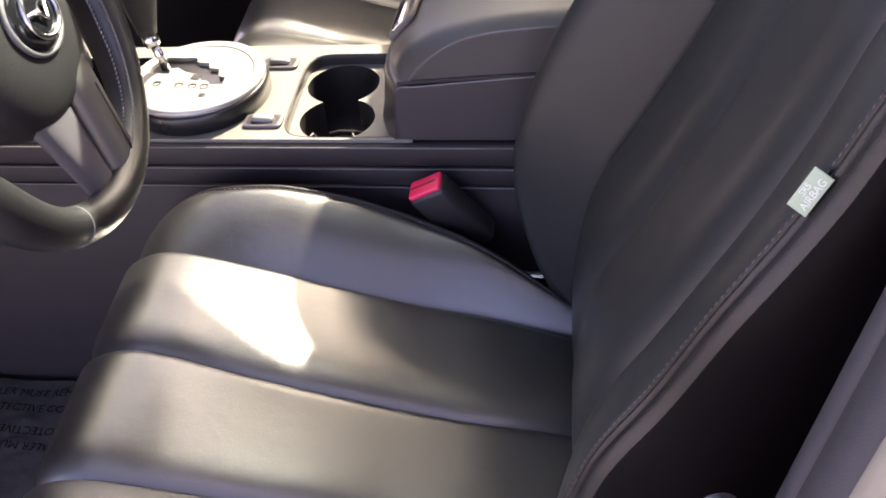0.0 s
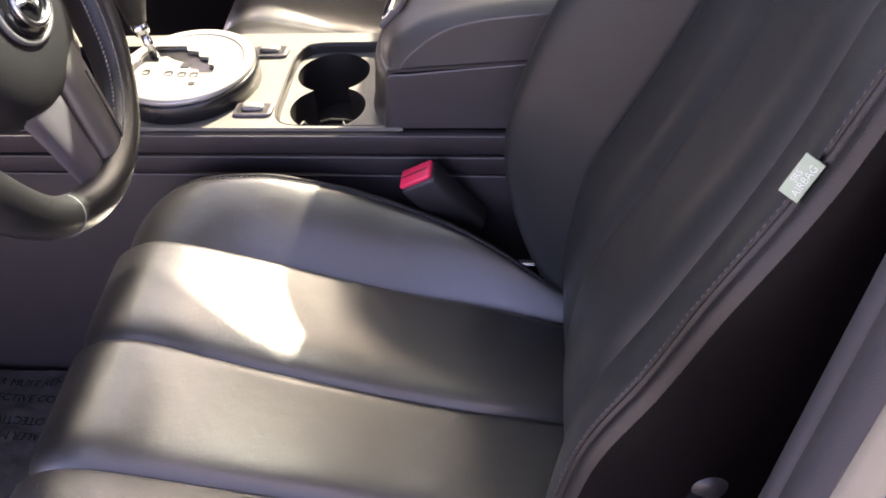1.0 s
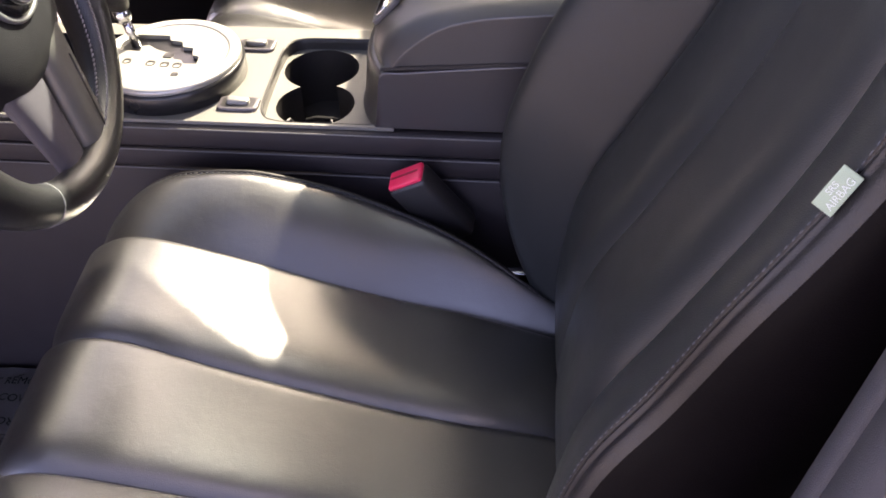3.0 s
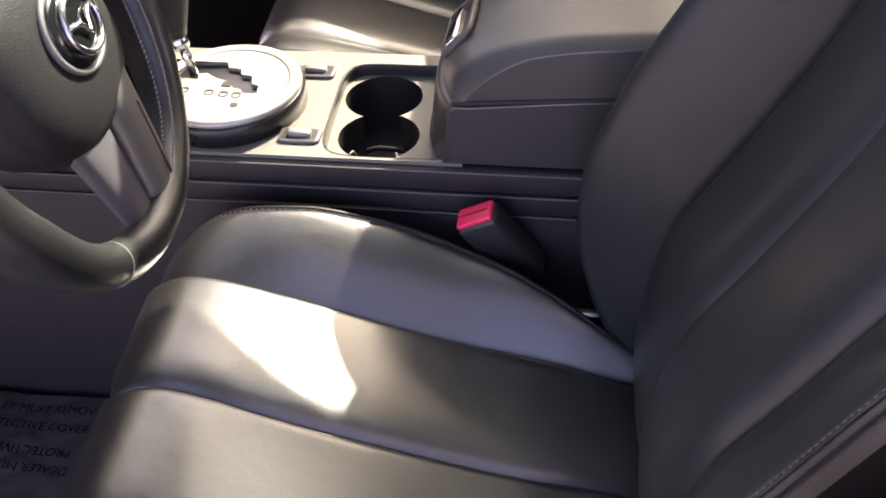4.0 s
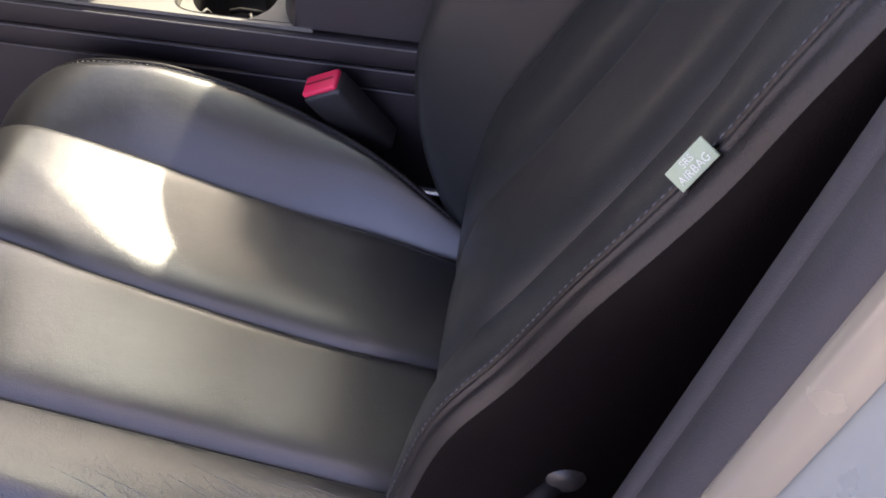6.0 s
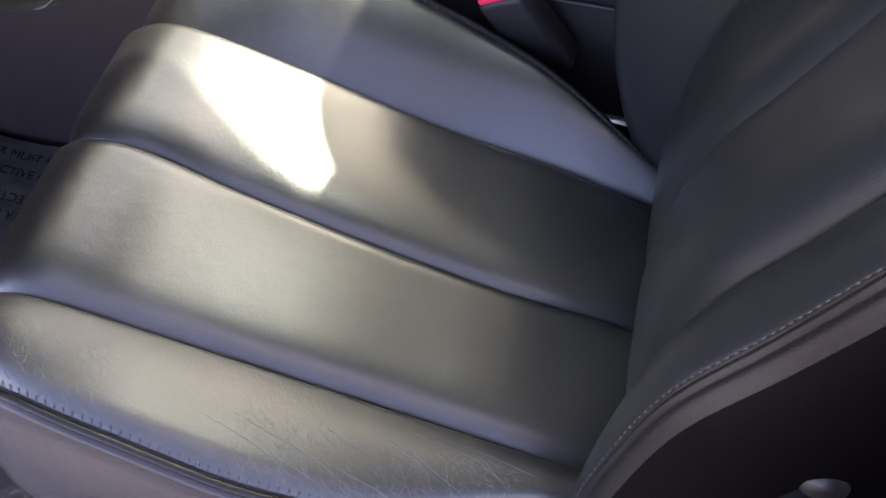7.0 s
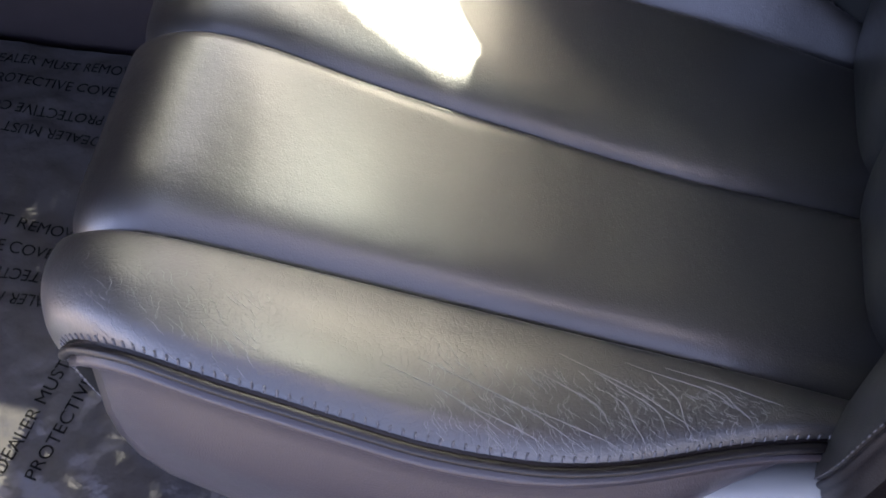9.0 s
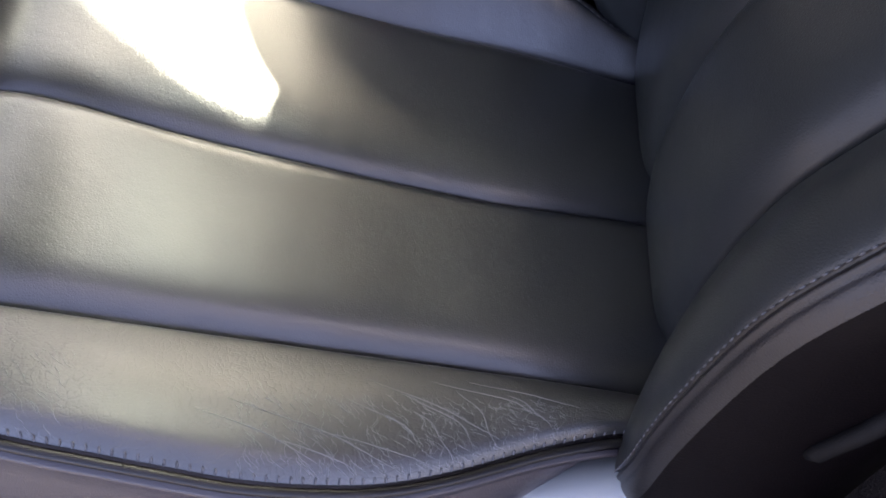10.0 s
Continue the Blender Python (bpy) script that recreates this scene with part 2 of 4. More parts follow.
# heights of the unseen roof edge, bent to shape the cushion's sun patch
RAIL = [(-0.9, 0.85), (-0.45, 1.02), (-0.28, 1.065), (-0.1, 1.10), (0.1, 1.120), (0.174, 1.148), (0.21, 1.160), (0.248, 1.172), (0.3, 1.178), (0.6, 1.185), (1.0, 1.18), (1.9, 1.10)]


PANEL = (-0.09, 0.21, -0.10, 0.35)      # unseen glass panel added in the roof to brighten the cushion


def roof_z(x, y):
    return lerp_table(RAIL, x) + 0.05 * math.sin(math.pi * min(1, max(0, (y + 0.36) / 0.98))) ** 0.6


def roof(x0, x1, thick=0.03):
    n, m = 62, 49
    bm = sheet([[Vector((x0 + (x1 - x0) * i / n, -0.36 + 0.98 * j / m, roof_z(x0 + (x1 - x0) * i / n, -0.36 + 0.98 * j / m) + thick)) for j in range(m + 1)] for i in range(n + 1)])
    gone = []
    for f in bm.faces:
        c = f.calc_center_median()
        if PANEL[0] < c.x < PANEL[1] and PANEL[2] < c.y < PANEL[3]:
            gone.append(f)
    bmesh.ops.delete(bm, geom=gone, context='FACES')
    bmesh.ops.recalc_face_normals(bm, faces=bm.faces)
    bmesh.ops.solidify(bm, geom=bm.faces[:], thickness=thick)
    return bm


def tinted_glass(name, tint):
    m = bpy.data.materials.new(name)
    m.use_nodes = True
    nt = m.node_tree
    clear = nt.nodes.new("ShaderNodeBsdfTransparent")
    clear.inputs[0].default_value = (*tint, 1)
    gloss = nt.nodes.new("ShaderNodeBsdfGlossy")
    gloss.inputs["Roughness"].default_value = 0.02
    mix = nt.nodes.new("ShaderNodeMixShader")
    mix.inputs[0].default_value = 0.05
    nt.links.new(clear.outputs[0], mix.inputs[1])
    nt.links.new(gloss.outputs[0], mix.inputs[2])
    nt.links.new(mix.outputs[0], nt.nodes["Material Output"].inputs[0])
    return m


GLASS = tinted_glass("green_windscreen_glass", (0.60, 0.71, 0.63))
structure("window_windscreen", sheet([[Vector((HEAD - 0.90 * i / 8, -0.36 - 0.08 * i / 8 + (0.98 + 0.16 * i / 8) * j / 20, 1.125 - 0.31 * i / 8 + 0.05 * math.sin(math.pi * j / 20) ** 0.6)) for j in range(21)] for i in range(9)]), GLASS, "green tinted windscreen glass", True)
# added roof opening: its tint sets the sheen on the cushion panels
ADDED_ROOF_GLASS = tinted_glass("added_roof_glass", (0.38, 0.52, 0.47))
structure("window_roof", sheet([[Vector((PANEL[0] - 0.02 + (PANEL[1] - PANEL[0] + 0.04) * i / 10, PANEL[2] - 0.02 + (PANEL[3] - PANEL[2] + 0.04) * j / 10, roof_z(PANEL[0] + (PANEL[1] - PANEL[0]) * i / 10, PANEL[2] + (PANEL[3] - PANEL[2]) * j / 10) + 0.034)) for j in range(11)] for i in range(11)]), ADDED_ROOF_GLASS, "unseen tinted roof panel added to brighten the seat", True)
# unseen pane added as a filter; the tint dims sun and sky from this side
SIDE_GLASS = tinted_glass("green_side_glass", (0.36, 0.42, 0.36))
structure("window_passenger", sheet([[Vector((x, 0.80 + (0.645 - 0.80) * j / 6, 0.78 + (lerp_table(RAIL, x) + 0.072 - 0.78) * j / 6)) for j in range(7)] for x in (-0.42, -0.2, -0.1, 0.1, 0.27, 0.31, 0.37, 0.6, 0.9, 1.4, 1.85)]), SIDE_GLASS, "unseen green tinted passenger window glass, added to dim sun and sky", True)
# unseen pillar added to block sky reflected beside the sun patch
structure("pillar_front", tube([(x, 0.635 + 0.03 * max(0, -x - 0.1), lerp_table(RAIL, x) + 0.02) for x in (-0.06, -0.20, -0.35, -0.5, -0.7, -0.92)], 0.035, 14), HEADLINER, "unseen cloth covered front pillar, added to block sky in the cushion's reflection", True)
structure("wall_front", rbox(-1.15, -1.08, -0.50, 0.80, -0.05, 0.62, 0.01), CARPET, "dark carpeted bulkhead in front of the footwells")
structure("wall_back", rbox(1.86, 1.92, -0.50, 0.80, -0.05, 0.75, 0.01), CARPET, "dark trim behind the rear seats")
structure("wall_passenger_side", rbox(-0.75, 1.9, 0.78, 0.84, -0.05, 0.79, 0.02), PLASTIC, "dark door panel on the passenger side")
# unseen blocker at the middle pillar; its edge draws the sun patch's rear outline
SUN_BLOCK_EDGE = [(0.06, 0.70), (0.155, 0.85), (0.220, 1.00), (0.229, 1.055), (0.236, 1.068), (0.241, 1.090), (0.259, 1.118), (0.285, 1.144), (0.316, 1.166), (0.332, 1.20)]
bm = sheet([[Vector((x, 0.620, z)), Vector((x + 0.006, 0.612, z)), Vector((x + 0.09, 0.60, z)), Vector((x + 0.09, 0.66, z)), Vector((x + 0.006, 0.632, z))] for x, z in SUN_BLOCK_EDGE], closed=True)
structure("pillar_middle", bm, PLASTIC, "unseen dark pillar shaped to cut the sun patch on the seat")
# unseen block added to stop sun reaching the cushion behind the patch
structure("trim_roof_rail", rbox(0.326, 1.9, 0.605, 0.66, 1.03, 1.21, 0.012), PLASTIC, "unseen dark block that keeps sun off the rear of the cushion")
# unseen strip added to stop sun and sky leaking in above the side glass
structure("trim_window_head", sheet([[Vector((x, y, lerp_table(RAIL, x) + dz)) for y, dz in ((0.612, 0.023), (0.650, 0.064), (0.665, 0.10), (0.625, 0.11), (0.610, 0.06))] for x in (-0.12, -0.05, 0.03, 0.1, 0.174, 0.21, 0.248, 0.3, 0.33)], closed=True), PLASTIC, "unseen dark strip over the passenger window, added to block light")
# the roof ends at the head of the windscreen
structure("ceiling", roof(HEAD, 1.9), HEADLINER, "pale cloth headliner of the unseen roof, its edge shaping the sun patch", True)


# ---------------------------------------------------------------- seats
YC = -0.262
CUSHION = [(-0.205, 0.1314), (-0.232, 0.1922), (-0.246, 0.2573), (-0.243, 0.3098), (-0.222, 0.3343), (-0.184, 0.3437), (-0.114, 0.3312), (-0.039, 0.311),
           (0.051, 0.2863), (0.13, 0.27), (0.2, 0.2531), (0.26, 0.2384)]
# seams and stitched edges of the cushion, as offsets from its middle line, and the heights of the edges over it
SEAM_NEAR = [(-0.25, -0.139), (-0.2, -0.141), (-0.15, -0.1399), (-0.1, -0.1383), (-0.03, -0.1338), (0.05, -0.129), (0.12, -0.1281), (0.2, -0.1271)]
SEAM_MID = [(-0.25, 0.0038), (-0.2, 0.0028), (-0.15, -0.0004), (-0.1, -0.0068), (-0.03, -0.0077), (0.05, -0.0066), (0.12, -0.0075), (0.2, 0.0003)]
SEAM_FAR = [(-0.25, 0.1371), (-0.2, 0.1365), (-0.15, 0.1338), (-0.1, 0.1315), (-0.03, 0.1289), (0.05, 0.1291), (0.12, 0.1285), (0.2, 0.1226)]
EDGE_NEAR = [(-0.25, -0.1954), (-0.2, -0.2079), (-0.15, -0.2143), (-0.1, -0.2167), (-0.03, -0.2188), (0.03, -0.2098), (0.08, -0.1917), (0.11, -0.1773), (0.14, -0.1655), (0.17, -0.1555), (0.2, -0.1501), (0.26, -0.1501)]
EDGE_FAR = [(-0.25, 0.2095), (-0.2, 0.2107), (-0.15, 0.2092), (-0.1, 0.214), (-0.03, 0.218), (0.03, 0.2137), (0.08, 0.1982), (0.11, 0.1864), (0.14, 0.1739), (0.17, 0.16), (0.2, 0.148), (0.26, 0.1358)]
EDGE_NEAR_H = [(-0.25, 0.0087), (-0.2, 0.0117), (-0.15, 0.0161), (-0.1, 0.0214), (-0.03, 0.0222), (0.03, 0.0193), (0.08, 0.0148), (0.11, 0.0131), (0.14, 0.0138), (0.17, 0.0147), (0.2, 0.0142), (0.26, 0.0134)]
EDGE_FAR_H = [(-0.25, 0.0102), (-0.2, 0.0205), (-0.15, 0.0355), (-0.1, 0.0453), (-0.03, 0.0468), (0.03, 0.0445), (0.08, 0.0456), (0.11, 0.0427), (0.14, 0.0373), (0.17, 0.0299), (0.2, 0.0237), (0.26, 0.0222)]
PUFF = 0.0108
BACK = [(0.262, 0.185), (0.238, 0.22), (0.221, 0.26), (0.215, 0.32), (0.220, 0.38), (0.234, 0.44), (0.266, 0.50), (0.292, 0.55), (0.317, 0.60), (0.342, 0.66), (0.362, 0.72), (0.40, 0.82), (0.45, 0.93)]
# seams of the backrest as offsets from the seat's middle line, then edges and heights by z
BACK_SEAMS = (-0.098, 0.022, 0.142)
BACK_NEAR = [(0.18, -0.15), (0.24, -0.165), (0.30, -0.182), (0.36, -0.175), (0.42, -0.167), (0.50, -0.162), (0.58, -0.168), (0.66, -0.166), (0.9, -0.166)]
BACK_NEAR_H = [(0.18, 0.045), (0.24, 0.045), (0.30, 0.038), (0.36, 0.030), (0.42, 0.023), (0.50, 0.020), (0.58, 0.028), (0.66, 0.021), (0.75, 0.016), (0.9, 0.008)]
BACK_FAR = [(0.18, 0.155), (0.24, 0.168), (0.30, 0.183), (0.38, 0.193), (0.5, 0.197), (0.65, 0.194), (0.8, 0.186), (0.93, 0.165)]
BACK_FAR_H = [(0.18, 0.0), (0.24, 0.015), (0.30, 0.038), (0.38, 0.068), (0.43, 0.080), (0.5, 0.095), (0.65, 0.092), (0.8, 0.056), (0.93, 0.03)]


def soft_table(table, x, r=0.02):
    """Value of a table, rounded off at its rows."""
    return sum(lerp_table(table, x + r * k / 3) for k in range(-3, 4)) / 7


def cushion_strips(n=90, m=28):
    """The four leather strips of the cushion, near bolster first, as rows of points from the front to the back."""
    line = spline([(x, 0, z) for x, z in CUSHION], n)
    out = [("bolster", []), ("panel", []), ("panel", []), ("bolster", [])]
    for i, p in enumerate(line):
        d = (line[min(i + 1, n)] - line[max(i - 1, 0)]).normalized()
        nor = Vector((-d.z, 0, d.x))
        o = [soft_table(t, p.x) for t in (EDGE_NEAR, SEAM_NEAR, SEAM_MID, SEAM_FAR, EDGE_FAR)]
        near_h, far_h = soft_table(EDGE_NEAR_H, p.x), soft_table(EDGE_FAR_H, p.x)
        tuck = 0.024 * min(1, max(0, (-0.09 - p.x) / 0.11))
        for k, (kind, rows) in enumerate(out):
            row = []
            for j in range(m + 1):
                f = 0.5 - 0.5 * math.cos(math.pi * j / m)
                y, pull = o[k] + (o[k + 1] - o[k]) * f, 0.0
                if kind == "panel":
                    q = 2 * f - 1
                    h = PUFF * (1 - abs(q) ** (5.0 if q < 0 else 26.0)) - 0.004 * max(0, (abs(q) - 0.985) / 0.015)
                elif k == 0:                   # f 0 at the stitched edge, 1 at the seam
                    q = 1 - f
                    h = (PUFF - 0.001) * (1 - f ** 60) * (1 - q) + (near_h + 0.007) * q + 0.005 * math.sin(math.pi * q) - 0.007 * max(0, (q - 0.80) / 0.20) ** 2 - 0.004 * max(0, (f - 0.985) / 0.015)
                    pull = tuck * q ** 1.5
                else:                          # f 0 at the seam, 1 at the stitched edge
                    q = f
                    h = (far_h + 0.004) * (1 - (1 - q) ** 1.6) - 0.004 * max(0, (q - 0.85) / 0.15) ** 2 - 0.004 * max(0, (0.015 - f) / 0.015)
                    pull = tuck * q ** 1.5
                row.append(Vector((pull - 0.07 * y, YC + y, 0)) + p + nor * h)
            rows.append(row)
    return out


def back_strips(curve, n=64, m=28):
    """The four leather strips of the backrest, near bolster first, as rows of points from the bottom to the top."""
    line = spline([(x, 0, z) for x, z in curve], n)
    out = [("bolster", []), ("panel", []), ("panel", []), ("bolster", [])]
    for i, p in enumerate(line):
        d = (line[min(i + 1, n)] - line[max(i - 1, 0)]).normalized()
        nor = Vector((-d.z, 0, d.x))
        near, far = soft_table(BACK_NEAR, p.z), soft_table(BACK_FAR, p.z)
        near_h, far_h = soft_table(BACK_NEAR_H, p.z), soft_table(BACK_FAR_H, p.z)
        o = [near, max(BACK_SEAMS[0], near + 0.05), BACK_SEAMS[1], min(BACK_SEAMS[2], far - 0.03), far]
        for k, (kind, rows) in enumerate(out):
            row = []
            for j in range(m + 1):
                f = 0.5 - 0.5 * math.cos(math.pi * j / m)
                y = o[k] + (o[k + 1] - o[k]) * f
                if kind == "panel":
                    q = 2 * f - 1
                    h = 0.014 * (1 - abs(q) ** (4.0 if q < 0 else 9.0)) - 0.004 * max(0, (abs(q) - 0.98) / 0.02)
                elif k == 0:                   # f 0 at the stitched edge, 1 at the seam
                    q = 1 - f
                    h = near_h * q ** 1.3 + 0.012 * math.sin(math.pi * q) ** 0.8 - 0.004 * max(0, (f - 0.97) / 0.03)
                else:                          # f 0 at the seam, 1 at the outer edge
                    h = far_h * (1 - (1 - min(1, f * 1.22)) ** 1.9) + 0.008 * math.sin(math.pi * f) ** 0.7 - 0.004 * max(0, (0.03 - f) / 0.03) - 0.05 * max(0, (f - 0.72) / 0.28) ** 2
                row.append(Vector((-0.03 * y, YC + y, 0)) + p + nor * h)
            rows.append(row)
    return out


def stitches(line, parent, step=0.0058, r=0.0008, name="stitching", thread=None):
    """A row of short raised threads along a line of points."""
    bm = bmesh.new()
    acc = 0.0
    for a, b in zip(line, line[1:]):
        seg = (b - a).length
        if seg < 1e-6:
            continue
        while acc < seg:
            p = a.lerp(b, acc / seg)
            d = (b - a).normalized()
            m = Matrix.Translation(p) @ d.to_track_quat('X', 'Z').to_matrix().to_4x4() @ Matrix.Diagonal((step * 0.34, r, r, 1))
            bmesh.ops.create_icosphere(bm, subdivisions=1, radius=1.0, matrix=m)
            acc += step
        acc -= seg
    return part(name, bm, thread or THREAD, parent, "grey stitching thread")


def seat(name, label, group, recline=0.0, worn_side=False):
    s = thing(name, label, "car seat", group)
    # cushion
    cs = cushion_strips()
    for kind, rows in cs:
        worn = worn_side and kind == "bolster" and rows is cs[0][1]
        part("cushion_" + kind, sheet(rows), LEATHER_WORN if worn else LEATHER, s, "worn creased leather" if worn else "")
    bs = back_strips([(x + max(0, z - 0.26) * recline, z) for x, z in BACK])
    for kind, rows in bs:
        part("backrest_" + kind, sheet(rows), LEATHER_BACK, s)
    # piping and skirts under the cushion's outer edges
    for side, strip in ((-1, cs[0][1]), (1, cs[3][1])):
        edge = [row[0] if side < 0 else row[-1] for row in strip]
        piping = [p + Vector((0, side * 0.0042, -0.0022)) for p in edge[next(i for i, p in enumerate(edge) if p.z > 0.318):]]
        part("piping", tube(piping, 0.0030, 10), WELT, s, "rolled leather piping")
        nose = edge[:next(i for i, p in enumerate(edge) if p.z > 0.335)]
        part("front_closing", sheet([[p + Vector((0.012 * k, -side * 0.015 * k, -0.002 * k)) for p in nose] for k in range(4)]), LEATHER_BACK, s)
        top = edge[next(i for i, p in enumerate(edge) if p.z > 0.325):]
        xs = [p.x for p in top]

        def on_edge(x):
            k = max(0, min(len(top) - 2, sum(1 for v in xs if v < x) - 1))
            return top[k].lerp(top[k + 1], min(1, max(0, (x - xs[k]) / max(1e-6, xs[k + 1] - xs[k]))))

        rows = []
        for out, down in ((-0.002, 0.004), (0.0035, 0.0058), (0.0080, 0.0068), (0.0098, 0.0095), (0.0088, 0.0130), (0.0040, 0.0180), (0.0005, 0.0240), (0.0010, 0.032), (0.006, 0.044), (0.0135, 0.060),
                          (0.019, 0.080), (0.022, 0.102), (0.022, 0.126), (0.018, 0.150), (0.009, 0.170), (-0.006, 0.185), (-0.03, 0.193)):
            x0 = xs[0] + 0.002 + 0.090 * (down / 0.19) ** 2.4
            row = []
            for k in range(64):
                x = x0 + (xs[-1] - x0) * max(0, k - 4) / 59
                e = on_edge(x)
                rear = 1 - 0.85 * min(1, max(0, (x - 0.03) / 0.14)) ** 1.2
                roll = (1, 0.62, 0.33, 0.13, 0.03)[k] * min(1, down / 0.06) if k < 5 else 0.0
                e = e + Vector((0.010 * roll, side * (out * (rear if down > 0.012 else 1) - 0.045 * roll ** 2), -down * (rear if down > 0.012 else 1)))
                row.append(e)
            rows.append(row)
        part("cushion_skirt", sheet(rows), SKIRT, s)
    # backrest sides and rear shell
    for side, strip in ((-1, bs[0][1]), (1, bs[3][1])):
        edge = [row[0] if side < 0 else row[-1] for row in strip]

        def along(profile):
            return sheet([[p + Vector((back * 0.9, side * out, -back * 0.42)) for p in edge] for out, back in profile])
        part("backrest_welt", along(((0.0, 0.0), (0.0006, 0.0030), (0.0020, 0.0008), (0.0034, 0.0004), (0.0048, 0.0012), (0.0058, 0.0030), (0.0080, 0.0030), (0.0110, 0.0042), (0.0142, 0.0066), (0.0170, 0.0100))), WELT, s, "glossy rolled leather edge")
        part("backrest_side", along(((0.0170, 0.0100), (0.0195, 0.0148), (0.0215, 0.0210), (0.0230, 0.030), (0.0240, 0.045), (0.024, 0.07), (0.019, 0.10), (0.0, 0.14), (-0.04, 0.165))), LEATHER_SHADED, s)
    shell = []
    for r0, r1 in zip(bs[0][1], bs[3][1]):
        shell.append([r0[0].lerp(r1[-1], f) + Vector((0.165 * 0.9, 0.04 - 0.08 * f, -0.165 * 0.42)) for f in (0, 0.25, 0.5, 0.75, 1)])
    part("backrest_shell", sheet(shell), VINYL, s)
    part("seat_base", rbox(-0.20, 0.30, YC - 0.17, YC + 0.17, 0.04, 0.19, 0.02), BLACK, s)
    for x in (-0.2, 0.25):
        for dy in (-0.16, 0.14):
            part("seat_rail", rbox(x - 0.05, x + 0.05, YC + dy, YC + dy + 0.03, 0.0, 0.06, 0.004), BLACK, s)
    return s, cs, bs


driver_seat, CS, BS = seat("driver_seat", "black leather driver seat with ribbed panels and worn outer bolster", "front seats", 0.0, True)
edge = [row[3] + Vector((0, 0, 0.0006)) for row in CS[0][1]][14:]
bm = bmesh.new()
acc = 0.0
outer = [row[0] for row in CS[0][1]][14:]
for a, b, oa, ob in zip(edge, edge[1:], outer, outer[1:]):
    seg = (b - a).length
    while acc < seg:
        p, q = a.lerp(b, acc / seg), oa.lerp(ob, acc / seg)
        m = Matrix.Translation(p.lerp(q, 0.45)) @ (q - p).normalized().to_track_quat('X', 'Z').to_matrix().to_4x4() @ Matrix.Diagonal((0.0024, 0.0009, 0.0007, 1))
        bmesh.ops.create_icosphere(bm, subdivisions=1, radius=1.0, matrix=m)
        acc += 0.0062
    acc -= seg
part("stitching", bm, PALE_THREAD, driver_seat, "pale overlocked thread")
stitches([row[-4] + Vector((0, 0, 0.0006)) for row in CS[3][1]][14:], driver_seat)
stitches([row[0].lerp(row[3], 0.15) + Vector((-0.0004, -0.0008, 0.0004)) for row in BS[0][1]], driver_seat, r=0.0006)
VALANCE = [(-0.02, 0.09), (0.02, 0.15), (0.08, 0.205), (0.13, 0.232), (0.165, 0.250), (0.20, 0.262), (0.24, 0.268), (0.29, 0.262), (0.31, 0.24), (0.315, 0.09)]
bm = prism([(x, -z) for x, z in VALANCE], 0.425, 0.452, bevel=0.010)
bmesh.ops.rotate(bm, cent=(0, 0, 0), matrix=Euler((radians(90), 0, 0)).to_matrix(), verts=bm.verts)
bmesh.ops.scale(bm, vec=(1, 1, -1), verts=bm.verts)
part("side_valance", bm, SHIELD, driver_seat, "pale grey plastic side valance")
passenger_seat, _, _ = seat("passenger_seat", "black leather passenger seat beyond the console, streaked with sun", "front seats", 0.35)
passenger_seat.matrix_basis = place(-0.045, 0.722, 0)


# ---------------------------------------------------------------- centre console
console = thing("centre_console", "dark plastic centre console with silver painted top plate", "console")
for near in (True, False):
    def wall(y0, y1):
        return (y0, y1) if near else (0.19 - y1, 0.19 - y0)
    part("side_panel", rbox(-0.75, 0.85, *wall(-0.004, 0.010), 0.0, 0.342, 0.0025), PLASTIC, console)
    part("side_band", rbox(-0.75, 0.85, *wall(-0.0075, 0.008), 0.345, 0.3685, 0.0025), PLASTIC, console)
    part("side_rail", rbox(-0.75, 0.85, *wall(-0.0105, 0.004), 0.3715, 0.398, 0.004), PLASTIC, console)
for name, y, z in (("rail_edge", -0.0102, 0.3962), ("band_edge", -0.0072, 0.3672), ("panel_edge", -0.0038, 0.3408)):
    part(name, tube([(x, y - 0.0010 * math.sin(math.pi * (x + 0.75) / 1.6), z) for x in (-0.74, -0.4, -0.1, 0.2, 0.5, 0.84)], 0.0008, 6), GREYP, console, "thin grey edge line")
HOLE = []
for k in range(60):
    a = 2 * math.pi * k / 60
    d = (math.cos(a), math.sin(a))
    t = 1 / (abs(d[0] / 0.072) ** 6 + abs(d[1] / 0.086) ** 6) ** (1 / 6)
    HOLE.append((-0.045 + t * d[0] - 0.04 * t * d[1], 0.086 + t * d[1]))
part("top_plate", prism([(-0.62, -0.004), (0.03, -0.004), (0.03, 0.194), (-0.62, 0.194)], 0.397, 0.402, [HOLE, [(-0.45, 0.021), (-0.306, 0.021), (-0.306, 0.169), (-0.45, 0.169)]]), SILVER, console, "silver painted top plate", False)
# cup holder
cup = thing("cup_holder", "double cup holder with black wells and silver surround", "cup holder")
CUPS = ((-0.063, 0.053), (-0.071, 0.126))
CUP_R = 0.0415


